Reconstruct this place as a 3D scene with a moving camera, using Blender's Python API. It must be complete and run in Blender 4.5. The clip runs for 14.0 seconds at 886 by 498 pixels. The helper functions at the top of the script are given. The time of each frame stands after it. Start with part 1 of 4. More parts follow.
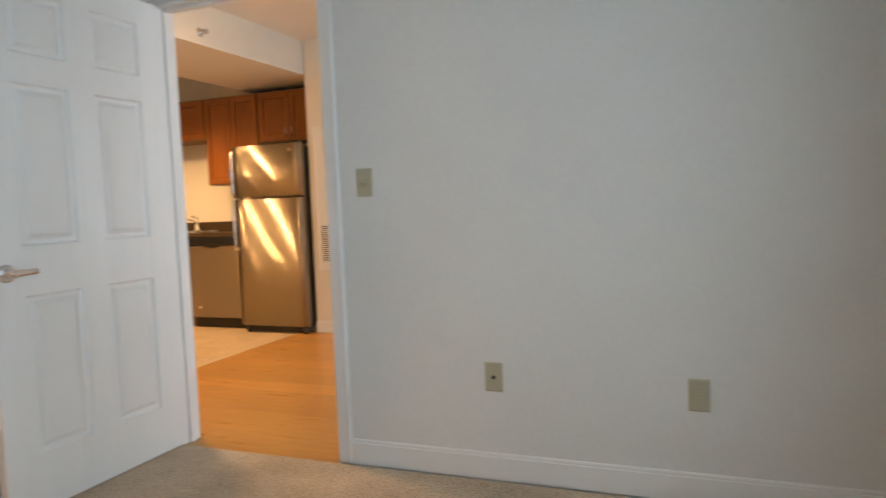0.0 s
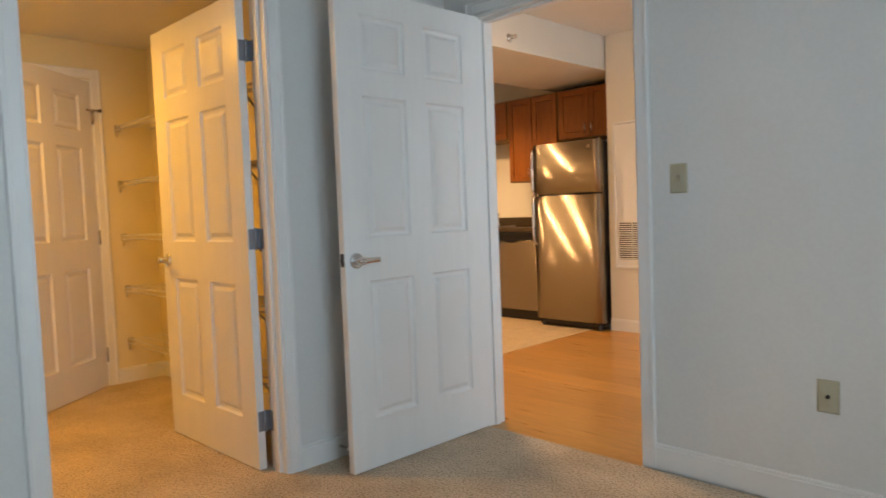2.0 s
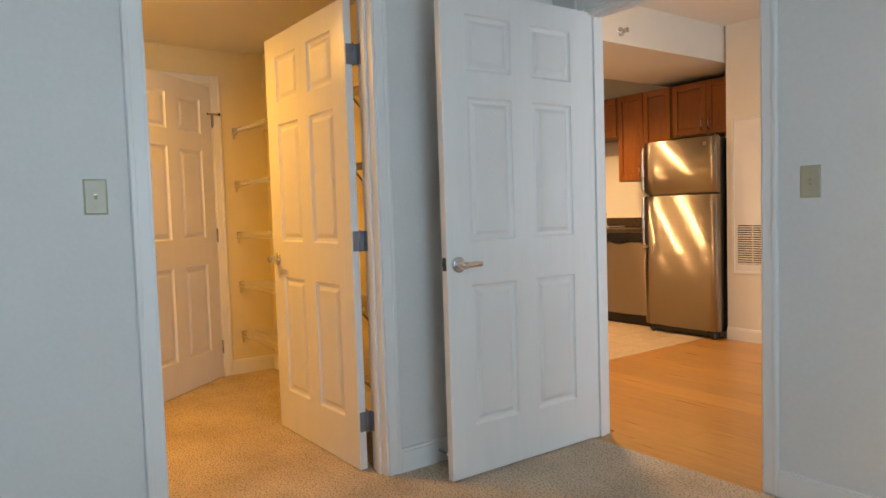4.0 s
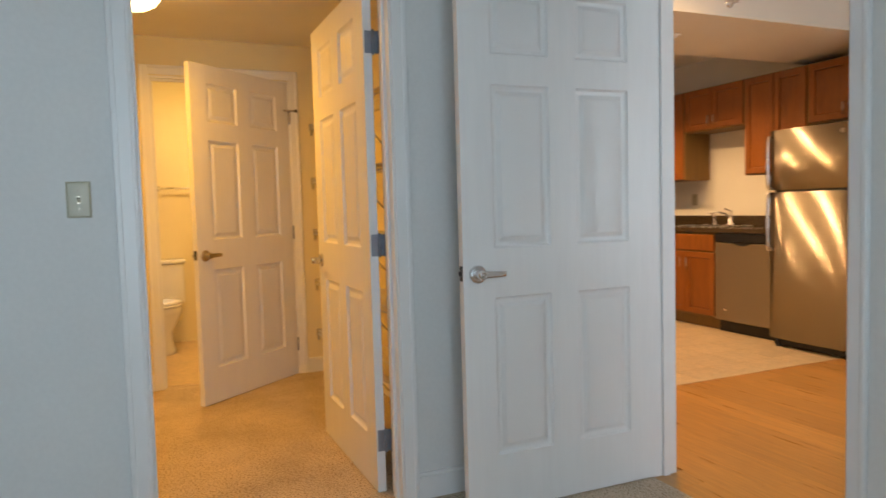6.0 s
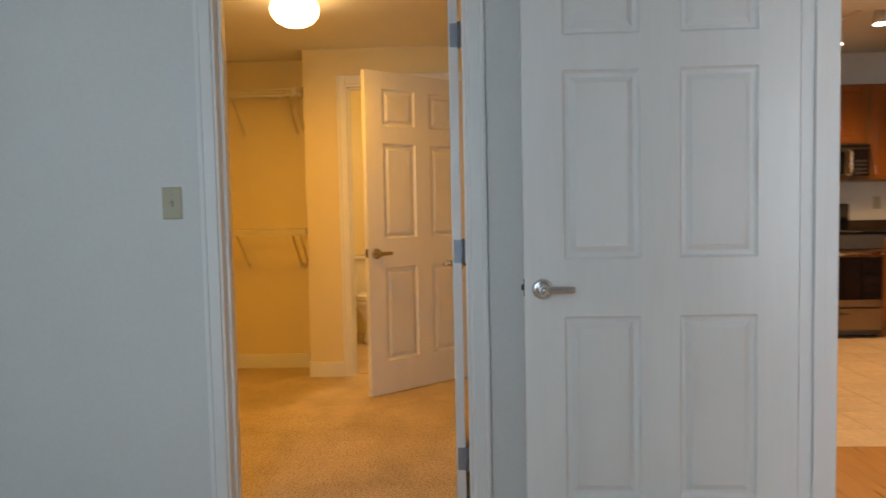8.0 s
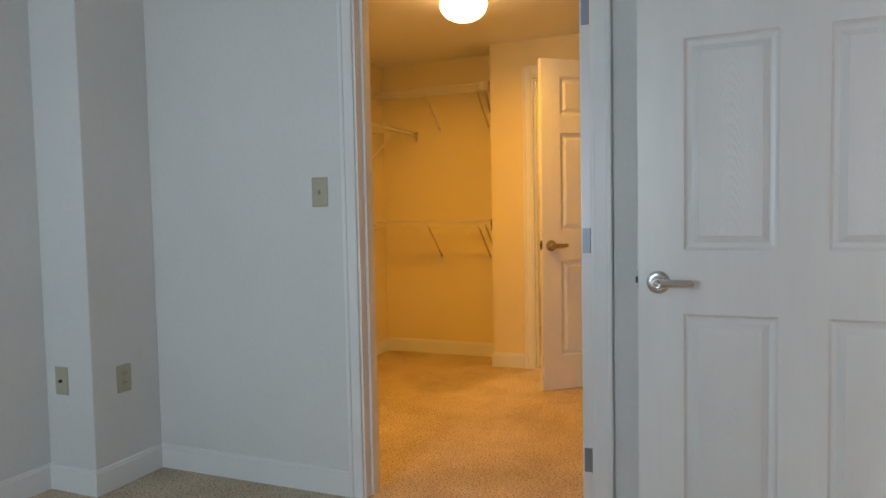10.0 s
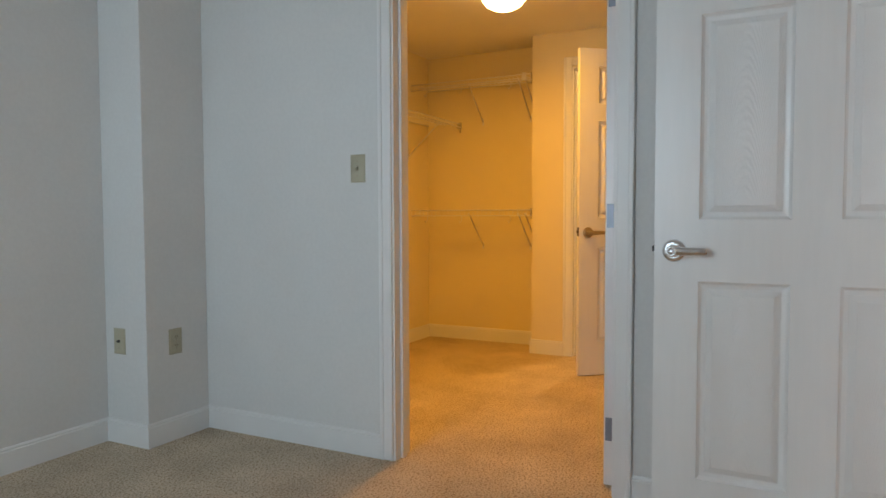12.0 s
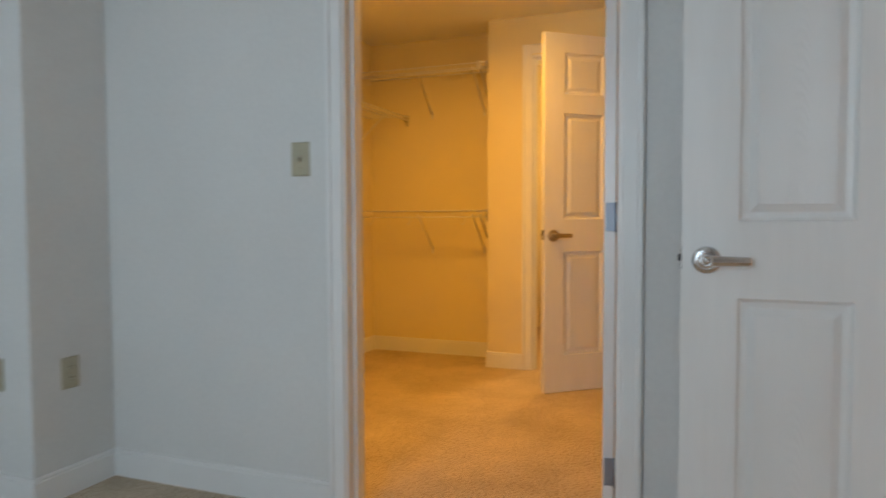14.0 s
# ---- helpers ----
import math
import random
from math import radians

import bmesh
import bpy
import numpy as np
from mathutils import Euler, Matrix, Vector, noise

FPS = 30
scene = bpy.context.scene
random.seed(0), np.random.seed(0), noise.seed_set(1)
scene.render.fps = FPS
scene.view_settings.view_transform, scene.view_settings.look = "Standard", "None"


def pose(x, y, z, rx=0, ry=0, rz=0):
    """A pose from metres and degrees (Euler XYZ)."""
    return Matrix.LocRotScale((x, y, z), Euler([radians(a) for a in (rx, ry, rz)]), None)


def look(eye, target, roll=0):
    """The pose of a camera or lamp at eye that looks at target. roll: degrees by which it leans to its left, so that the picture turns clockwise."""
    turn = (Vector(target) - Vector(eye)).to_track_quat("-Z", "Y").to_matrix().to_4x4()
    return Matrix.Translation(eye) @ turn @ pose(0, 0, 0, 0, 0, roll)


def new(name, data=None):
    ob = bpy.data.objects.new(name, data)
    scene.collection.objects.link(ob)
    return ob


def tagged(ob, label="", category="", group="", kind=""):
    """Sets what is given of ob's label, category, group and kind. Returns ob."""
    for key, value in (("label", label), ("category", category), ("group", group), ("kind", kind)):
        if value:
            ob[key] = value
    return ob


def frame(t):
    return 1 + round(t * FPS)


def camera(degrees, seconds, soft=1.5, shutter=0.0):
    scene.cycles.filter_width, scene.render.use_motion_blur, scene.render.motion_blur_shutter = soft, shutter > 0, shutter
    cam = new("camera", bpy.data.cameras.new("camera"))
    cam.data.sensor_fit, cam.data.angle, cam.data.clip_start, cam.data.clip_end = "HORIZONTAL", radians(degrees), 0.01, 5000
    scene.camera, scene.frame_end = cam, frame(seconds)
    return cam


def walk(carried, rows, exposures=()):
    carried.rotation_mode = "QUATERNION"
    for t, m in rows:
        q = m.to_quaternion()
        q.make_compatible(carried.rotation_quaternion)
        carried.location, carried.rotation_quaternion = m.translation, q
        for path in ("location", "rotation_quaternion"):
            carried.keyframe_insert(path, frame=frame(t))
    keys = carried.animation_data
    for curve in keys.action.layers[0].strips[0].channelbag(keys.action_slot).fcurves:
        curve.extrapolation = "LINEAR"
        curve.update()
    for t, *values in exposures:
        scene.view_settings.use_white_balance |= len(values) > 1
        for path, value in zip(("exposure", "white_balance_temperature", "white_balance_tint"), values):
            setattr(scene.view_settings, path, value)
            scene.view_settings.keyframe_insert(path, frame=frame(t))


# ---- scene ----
cam = camera(66.4, 14.0, shutter=0.5)
PATH = [
    (0, (-0.082, 0.347, 1.102), (-0.812, 2.204, 0.968), -2.3),
    (0.5, (-0.114, 0.314, 1.1), (-1.079, 2.061, 0.976), -2.2),
    (1, (-0.137, 0.294, 1.102), (-1.282, 1.93, 0.983), -2.2),
    (1.5, (-0.151, 0.294, 1.105), (-1.448, 1.812, 0.987), -2.2),
    (2, (-0.153, 0.29, 1.108), (-1.573, 1.693, 0.996), -2.2),
    (2.5, (-0.166, 0.28, 1.108), (-1.679, 1.583, 0.998), -2.0),
    (3, (-0.171, 0.273, 1.113), (-1.747, 1.5, 1.003), -1.9),
    (5.5, (-0.243, 0.723, 1.162), (-1.971, 1.722, 1.034), -1.5),
    (6, (-0.205, 0.936, 1.162), (-2.039, 1.724, 1.04), -1.6),
    (6.5, (-0.181, 1.161, 1.166), (-2.107, 1.689, 1.045), -1.6),
    (7, (-0.231, 1.398, 1.149), (-2.196, 1.753, 1.03), -1.4),
    (7.5, (-0.272, 1.579, 1.151), (-2.26, 1.763, 1.036), -1.3),
    (8, (-0.251, 1.782, 1.169), (-2.247, 1.719, 1.059), -1.2),
    (8.5, (-0.288, 1.928, 1.166), (-2.257, 1.592, 1.053), -1.1),
    (9, (-0.396, 2.025, 1.157), (-2.322, 1.498, 1.042), -1.2),
    (11.5, (-0.304, 2.347, 1.05), (-2.091, 1.456, 0.956), -0.4),
    (12, (-0.294, 2.331, 1.019), (-2.077, 1.431, 0.922), -0.2),
    (12.5, (-0.296, 2.277, 1.004), (-2.073, 1.365, 0.907), -0.2),
    (13, (-0.357, 2.144, 1.005), (-2.129, 1.224, 0.904), -0.1),
    (13.5, (-0.468, 2.049, 1.017), (-2.251, 1.149, 0.918), -0.1),
    (14, (-0.671, 2.024, 1.018), (-2.536, 1.307, 0.925), -0.2),
]
walk(cam, [(t, look(eye, target, roll)) for t, eye, target, roll in PATH],
     [(0.0, 0.33, 6850, 12), (1.0, 0.22, 6700, 11), (2.0, 0.14, 6550, 10), (3.0, 0.25, 6500, 10), (5.5, 0.2, 6450, 10), (6.5, 0.0, 6450, 10), (7.5, -0.1, 6500, 10),
      (8.0, -0.12, 6550, 11), (9.0, 0.0, 6550, 11), (11.5, 0.02, 6650, 12), (12.5, 0.12, 6700, 12), (14.0, 0.05, 6650, 12)])

# ---- world, sun, large lights ----
world = bpy.data.worlds.new("sky")
scene.world = world
world.use_nodes = True
wn = world.node_tree.nodes
sky = wn.new("ShaderNodeTexSky")
sky.sky_type = "NISHITA"
sky.sun_disc = False
sky.sun_elevation, sky.sun_rotation = radians(48), radians(250)
wn["Background"].inputs["Strength"].default_value = 0.1
world.node_tree.links.new(sky.outputs["Color"], wn["Background"].inputs["Color"])


def lamp(name, kind, m, energy, color, **more):
    data = bpy.data.lights.new(name, kind)
    data.energy, data.color = energy, color
    if "size" in more:
        data.shape, data.size, data.size_y = "RECTANGLE", more["size"][0], more["size"][1]
    if "radius" in more:
        data.shadow_soft_size = more["radius"]
    if "spot" in more:
        data.spot_size, data.spot_blend = radians(more["spot"]), 0.6
    if "angle" in more:
        data.angle = radians(more["angle"])
    ob = new(name, data)
    ob.matrix_world = m
    return ob


WARM = (1.0, 0.44, 0.018)
KITCHEN_WARM = (1.0, 0.59, 0.26)
lamp("sun", "SUN", look((-8, 3, 9), (0, 0, 0)), 2.5, (1.0, 0.95, 0.88), angle=0.5)
# the sky's light in the bedroom window's opening
WIN = (0.25, 1.60, 0.72, 2.05)  # y0, y1, z0, z1
lamp("window_daylight", "AREA", look((0.74, (WIN[0] + WIN[1]) / 2, (WIN[2] + WIN[3]) / 2), (-3, (WIN[0] + WIN[1]) / 2, (WIN[2] + WIN[3]) / 2 - 0.8)),
     24.0, (0.655, 0.85, 1.0), size=(WIN[1] - WIN[0], WIN[3] - WIN[2])).data.spread = radians(172)
# stand-in daylight for the living area, in a window added out of view
WIN2 = (3.35, 5.25, 0.60, 2.15)
lamp("living_fill_daylight", "AREA", look((0.74, (WIN2[0] + WIN2[1]) / 2, (WIN2[2] + WIN2[3]) / 2), (-3, (WIN2[0] + WIN2[1]) / 2, (WIN2[2] + WIN2[3]) / 2)),
     19, (0.74, 0.88, 1.0), size=(WIN2[1] - WIN2[0], WIN2[3] - WIN2[2])).data.spread = radians(150)

# ---- materials ----


def mat(name, color, rough=0.6, metal=0.0, noise_scale=0.0, amount=0.0, bump=0.0, bump_scale=200.0, bump_dist=0.001, stretch=(1, 1, 1), spread=0.0, fine=None, spec=0.5, coat=0.0, gloss=0.08):
    """A surface with broad colour variation, fine relief and, where asked, a different shade for each piece."""
    m = bpy.data.materials.new(name)
    m.use_nodes = True
    n, l = m.node_tree.nodes, m.node_tree.links
    b = n["Principled BSDF"]
    b.inputs["Roughness"].default_value, b.inputs["Metallic"].default_value = rough, metal
    b.inputs["Specular IOR Level"].default_value = spec
    b.inputs["Coat Weight"].default_value = coat
    b.inputs["Base Color"].default_value = (*color, 1)
    tc = n.new("ShaderNodeTexCoord")
    mp = n.new("ShaderNodeMapping")
    mp.inputs["Scale"].default_value = stretch
    l.new(tc.outputs["Object"], mp.inputs["Vector"])
    last = None
    if amount:
        t = n.new("ShaderNodeTexNoise")
        t.inputs["Scale"].default_value, t.inputs["Detail"].default_value, t.inputs["Roughness"].default_value = noise_scale, 5, 0.6
        l.new(mp.outputs[0], t.inputs["Vector"])
        r = n.new("ShaderNodeMapRange")
        r.inputs["From Min"].default_value, r.inputs["From Max"].default_value = 0.3, 0.7
        r.inputs["To Min"].default_value, r.inputs["To Max"].default_value = 1 - amount, 1 + amount
        l.new(t.outputs["Fac"], r.inputs["Value"])
        last = r.outputs[0]
        rr = n.new("ShaderNodeMapRange")
        rr.inputs["To Min"].default_value, rr.inputs["To Max"].default_value = max(0.02, rough - gloss), min(1, rough + gloss)
        l.new(t.outputs["Fac"], rr.inputs["Value"])
        l.new(rr.outputs[0], b.inputs["Roughness"])
    if fine:
        t = n.new("ShaderNodeTexNoise")
        t.inputs["Scale"].default_value, t.inputs["Detail"].default_value = fine[0], 3
        l.new(mp.outputs[0], t.inputs["Vector"])
        r = n.new("ShaderNodeMapRange")
        r.inputs["From Min"].default_value, r.inputs["From Max"].default_value = 0.35, 0.65
        r.inputs["To Min"].default_value, r.inputs["To Max"].default_value = 1 - fine[1], 1 + fine[1]
        l.new(t.outputs["Fac"], r.inputs["Value"])
        if last:
            x = n.new("ShaderNodeMath")
            x.operation = "MULTIPLY"
            l.new(last, x.inputs[0])
            l.new(r.outputs[0], x.inputs[1])
            last = x.outputs[0]
        else:
            last = r.outputs[0]
    if spread:
        o = n.new("ShaderNodeObjectInfo")
        r = n.new("ShaderNodeMapRange")
        r.inputs["To Min"].default_value, r.inputs["To Max"].default_value = 1 - spread, 1 + spread
        l.new(o.outputs["Random"], r.inputs["Value"])
        if last:
            x = n.new("ShaderNodeMath")
            x.operation = "MULTIPLY"
            l.new(last, x.inputs[0])
            l.new(r.outputs[0], x.inputs[1])
            last = x.outputs[0]
        else:
            last = r.outputs[0]
        off = n.new("ShaderNodeVectorMath")
        off.operation = "SCALE"
        off.inputs[0].default_value = (37, 53, 71)
        l.new(o.outputs["Random"], off.inputs["Scale"])
        l.new(off.outputs[0], mp.inputs["Location"])
    if last:
        mx = n.new("ShaderNodeMix")
        mx.data_type, mx.blend_type = "RGBA", "MULTIPLY"
        mx.inputs["Factor"].default_value = 1
        mx.inputs["A"].default_value = (*color, 1)
        l.new(last, mx.inputs["B"])
        l.new(mx.outputs["Result"], b.inputs["Base Color"])
    if bump:
        t = n.new("ShaderNodeTexNoise")
        t.inputs["Scale"].default_value, t.inputs["Detail"].default_value = bump_scale, 3
        l.new(mp.outputs[0], t.inputs["Vector"])
        bp = n.new("ShaderNodeBump")
        bp.inputs["Strength"].default_value, bp.inputs["Distance"].default_value = bump, bump_dist
        l.new(t.outputs["Fac"], bp.inputs["Height"])
        l.new(bp.outputs[0], b.inputs["Normal"])
    return m


def glow(name, color, strength):
    m = bpy.data.materials.new(name)
    m.use_nodes = True
    b = m.node_tree.nodes["Principled BSDF"]
    b.inputs["Base Color"].default_value = (0.9, 0.88, 0.82, 1)
    b.inputs["Roughness"].default_value = 0.3
    b.inputs["Emission Color"].default_value = (*color, 1)
    b.inputs["Emission Strength"].default_value = strength
    return m


M_WALL = mat("wall_paint", (0.70, 0.70, 0.685), 0.75, 0, 1.6, 0.03, 0.25, 160, 0.0008, fine=(60, 0.015))
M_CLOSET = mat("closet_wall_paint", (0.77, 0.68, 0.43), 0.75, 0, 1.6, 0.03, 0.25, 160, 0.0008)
M_KWALL = mat("kitchen_wall_paint", (0.74, 0.71, 0.64), 0.75, 0, 1.4, 0.03, 0.2, 160, 0.0008)
M_CEIL = mat("ceiling_paint", (0.76, 0.74, 0.70), 0.85, 0, 1.2, 0.03, 0.35, 120, 0.001)
M_TRIM = mat("trim_enamel", (0.78, 0.78, 0.77), 0.38, 0, 3, 0.025, 0.12, 60, 0.0006)
M_DOOR = mat("door_enamel", (0.78, 0.78, 0.77), 0.29, 0, 2.5, 0.02, 0.16, 30, 0.0006, stretch=(9, 9, 0.9), fine=(8, 0.006), gloss=0.02)
M_PANEL = mat("door_panel_enamel", (0.78, 0.78, 0.77), 0.32, 0, 2.5, 0.02, gloss=0.02)
nt = M_PANEL.node_tree
wave = nt.nodes.new("ShaderNodeTexWave")
wave.wave_type, wave.bands_direction = "BANDS", "X"
wave.inputs["Scale"].default_value, wave.inputs["Distortion"].default_value = 11.0, 3.2
wave.inputs["Detail"].default_value, wave.inputs["Detail Scale"].default_value = 3.0, 1.6
tco, sep, com = nt.nodes.new("ShaderNodeTexCoord"), nt.nodes.new("ShaderNodeSeparateXYZ"), nt.nodes.new("ShaderNodeCombineXYZ")
nt.links.new(tco.outputs["Object"], sep.inputs[0])


def calc(op, p, q):
    """A math node on sockets or numbers."""
    m = nt.nodes.new("ShaderNodeMath")
    m.operation = op
    for k, v in enumerate((p, q)):
        if isinstance(v, (int, float)):
            m.inputs[k].default_value = v
        else:
            nt.links.new(v, m.inputs[k])
    return m.outputs[0]


# cathedral grain: arches that close upward round the panel's middle
arch = calc("ADD", sep.outputs["Z"], calc("MULTIPLY", calc("MULTIPLY", sep.outputs["X"], sep.outputs["X"]), 70.0))
nt.links.new(arch, com.inputs["X"])
nt.links.new(calc("MULTIPLY", sep.outputs["X"], 9.0), com.inputs["Y"])
nt.links.new(calc("MULTIPLY", sep.outputs["Z"], 2.5), com.inputs["Z"])
bmp = nt.nodes.new("ShaderNodeBump")
bmp.inputs["Strength"].default_value, bmp.inputs["Distance"].default_value = 0.55, 0.0009
nt.links.new(com.outputs[0], wave.inputs["Vector"])
nt.links.new(wave.outputs["Fac"], bmp.inputs["Height"])
nt.links.new(bmp.outputs[0], nt.nodes["Principled BSDF"].inputs["Normal"])
M_CARPET = mat("carpet_pile", (0.64, 0.54, 0.42), 0.95, 0, 3.0, 0.18, 0.7, 140, 0.007, fine=(165, 0.19), spec=0.05)
nt = M_CARPET.node_tree
mx = [n for n in nt.nodes if n.type == "MIX"][0]
fleck = nt.nodes.new("ShaderNodeTexNoise")
fleck.inputs["Scale"].default_value, fleck.inputs["Detail"].default_value = 115.0, 3.0
ramp = nt.nodes.new("ShaderNodeValToRGB")
ramp.color_ramp.elements[0].position, ramp.color_ramp.elements[0].color = 0.36, (0.275, 0.20, 0.125, 1)
ramp.color_ramp.elements[1].position, ramp.color_ramp.elements[1].color = 0.48, (0.58, 0.48, 0.365, 1)
nt.links.new(nt.nodes["Texture Coordinate"].outputs["Object"], fleck.inputs["Vector"])
nt.links.new(fleck.outputs["Fac"], ramp.inputs["Fac"])
nt.links.new(ramp.outputs["Color"], mx.inputs["A"])
M_WOOD = mat("floor_laminate", (0.46, 0.235, 0.062), 0.30, 0, 5, 0.16, 0.08, 40, 0.0005, stretch=(0.5, 9, 1), spread=0.10, fine=(22, 0.07))
M_GROUT = mat("tile_grout", (0.40, 0.34, 0.26), 0.9, 0, 30, 0.1, 0.3, 300)
M_TILE = mat("floor_tile", (0.60, 0.46, 0.285), 0.38, 0, 5, 0.10, 0.1, 80, 0.0005, spread=0.04, fine=(26, 0.08))
M_OAK = mat("cabinet_oak", (0.255, 0.080, 0.011), 0.34, 0, 3.5, 0.18, 0.1, 40, 0.0004, stretch=(7, 7, 0.7), spread=0.06, fine=(24, 0.10))
M_SIDE = mat("cabinet_side_laminate", (0.21, 0.115, 0.028), 0.42, 0, 3.5, 0.12, 0.06, 40, 0.0004, stretch=(7, 7, 0.7))
M_GRANITE = mat("dark_granite", (0.055, 0.036, 0.018), 0.18, 0, 60, 0.5, fine=(260, 0.6))
M_STEEL = mat("brushed_steel", (0.39, 0.332, 0.25), 0.22, 1.0, 3, 0.0, 0.0, stretch=(0.6, 60, 60), fine=(30, 0.05))
nt = M_STEEL.node_tree
ripple = nt.nodes.new("ShaderNodeTexNoise")
ripple.inputs["Scale"].default_value, ripple.inputs["Detail"].default_value = 3.4, 0.5
bp2 = nt.nodes.new("ShaderNodeBump")
bp2.inputs["Strength"].default_value, bp2.inputs["Distance"].default_value = 0.3, 0.006
nt.links.new(nt.nodes["Texture Coordinate"].outputs["Object"], ripple.inputs["Vector"])
nt.links.new(ripple.outputs["Fac"], bp2.inputs["Height"])
# brushing: the tiny scratches across the sheet tip its facets up and down
shift, tip = nt.nodes.new("ShaderNodeVectorMath"), nt.nodes.new("ShaderNodeTexWhiteNoise")
lean, tilt, unit = (nt.nodes.new("ShaderNodeVectorMath") for _ in range(3))
shift.operation, lean.operation, tilt.operation, unit.operation = "SCALE", "MULTIPLY_ADD", "ADD", "NORMALIZE"
shift.inputs["Scale"].default_value, tip.noise_dimensions = 9173.0, "3D"
nt.links.new(nt.nodes["Texture Coordinate"].outputs["Object"], shift.inputs[0])
nt.links.new(shift.outputs[0], tip.inputs["Vector"])
nt.links.new(tip.outputs["Value"], lean.inputs[0])
lean.inputs[1].default_value, lean.inputs[2].default_value = (-0.10, 0, 1.24), (0.05, 0, -0.62)
nt.links.new(lean.outputs[0], tilt.inputs[0])
nt.links.new(bp2.outputs[0], tilt.inputs[1])
nt.links.new(tilt.outputs[0], unit.inputs[0])
nt.links.new(unit.outputs[0], nt.nodes["Principled BSDF"].inputs["Normal"])
tg = nt.nodes.new("ShaderNodeCombineXYZ")
tg.inputs["X"].default_value, tg.inputs["Z"].default_value = -0.09, 1.0
nt.links.new(tg.outputs[0], nt.nodes["Principled BSDF"].inputs["Tangent"])
nt.nodes["Principled BSDF"].inputs["Anisotropic"].default_value = 1.0
haze, blend = nt.nodes.new("ShaderNodeBsdfPrincipled"), nt.nodes.new("ShaderNodeMixShader")
haze.inputs["Base Color"].default_value, haze.inputs["Metallic"].default_value, haze.inputs["Roughness"].default_value = (0.40, 0.34, 0.255, 1), 1.0, 0.34
blend.inputs["Fac"].default_value = 0.28
nt.links.new(unit.outputs[0], haze.inputs["Normal"])
nt.links.new(nt.nodes["Principled BSDF"].outputs[0], blend.inputs[1])
nt.links.new(haze.outputs[0], blend.inputs[2])
nt.links.new(blend.outputs[0], nt.nodes["Material Output"].inputs["Surface"])
M_STEEL_PLAIN = mat("polished_steel", (0.72, 0.72, 0.72), 0.27, 1.0, 8, 0.05)
M_NICKEL = mat("satin_nickel", (0.70, 0.70, 0.71), 0.17, 1.0, 40, 0.06)
M_HINGE = mat("hinge_steel", (0.26, 0.285, 0.33), 0.45, 0.6, 50, 0.08)
M_HINGE_LIGHT = mat("satin_hinge_steel", (0.42, 0.44, 0.47), 0.45, 0.5, 50, 0.08)
M_BRASS = mat("antique_nickel", (0.42, 0.36, 0.28), 0.32, 1.0, 50, 0.08)
M_BLACK = mat("black_plastic", (0.006, 0.006, 0.0065), 0.3, 0, 20, 0.15)
M_GLASSBLACK = mat("black_glass", (0.006, 0.006, 0.007), 0.06)
M_GREY = mat("grey_cabinet_side", (0.05, 0.05, 0.052), 0.45, 0, 10, 0.1, 0.2, 400)
M_IVORY = mat("ivory_plastic", (0.43, 0.40, 0.29), 0.35, 0, 30, 0.03)
M_WHITE_PLATE = mat("white_plastic", (0.72, 0.71, 0.66), 0.35, 0, 30, 0.03)
M_DARK = mat("dark_slot", (0.02, 0.018, 0.015), 0.6)
M_WIRE = mat("white_vinyl_wire", (0.74, 0.73, 0.70), 0.4, 0, 30, 0.03)
M_PORCELAIN = mat("porcelain", (0.82, 0.81, 0.78), 0.12, 0, 6, 0.015, coat=0.3)
M_LAMPBASE = mat("lamp_pan_white", (0.70, 0.66, 0.58), 0.4, 0, 30, 0.03)
M_DOME = glow("lamp_glass_lit", (1.0, 0.60, 0.22), 15.0)
M_DOME_BATH = glow("bath_lamp_glass_lit", (1.0, 0.62, 0.20), 30.0)
# glass of the unseen lamp added in the living area
M_DOME_ADDED = glow("added_room_lamp_glass_lit", (1.0, 0.62, 0.30), 16.0)
M_BULB = glow("spot_bulb_lit", (1.0, 0.80, 0.55), 12.0)
M_GLASS = bpy.data.materials.new("window_glass")
M_GLASS.use_nodes = True
M_GLASS.node_tree.nodes["Principled BSDF"].inputs["Transmission Weight"].default_value = 1.0
M_GLASS.node_tree.nodes["Principled BSDF"].inputs["Roughness"].default_value = 0.0

# ---- building helpers ----
WORLD = {}
I4 = Matrix.Identity(4)


def box(bm, x0, x1, y0, y1, z0, z1, bevel=0.0, m=None):
    """A block, with rounded edges where bevel is given."""
    t = bmesh.new()
    v = [t.verts.new((x, y, z)) for z in (z0, z1) for x, y in ((x0, y0), (x1, y0), (x1, y1), (x0, y1))]
    for f in ((3, 2, 1, 0), (4, 5, 6, 7), (0, 1, 5, 4), (1, 2, 6, 5), (2, 3, 7, 6), (3, 0, 4, 7)):
        t.faces.new([v[i] for i in f])
    if bevel:
        bmesh.ops.bevel(t, geom=t.edges[:], offset=bevel, segments=2, profile=0.5, affect="EDGES")
    join(bm, t, m)


def join(bm, t, m=None):
    idx = {}
    for v in t.verts:
        idx[v] = bm.verts.new(m @ v.co if m else v.co)
    for f in t.faces:
        g = bm.faces.new([idx[v] for v in f.verts])
        g.smooth = f.smooth
    t.free()


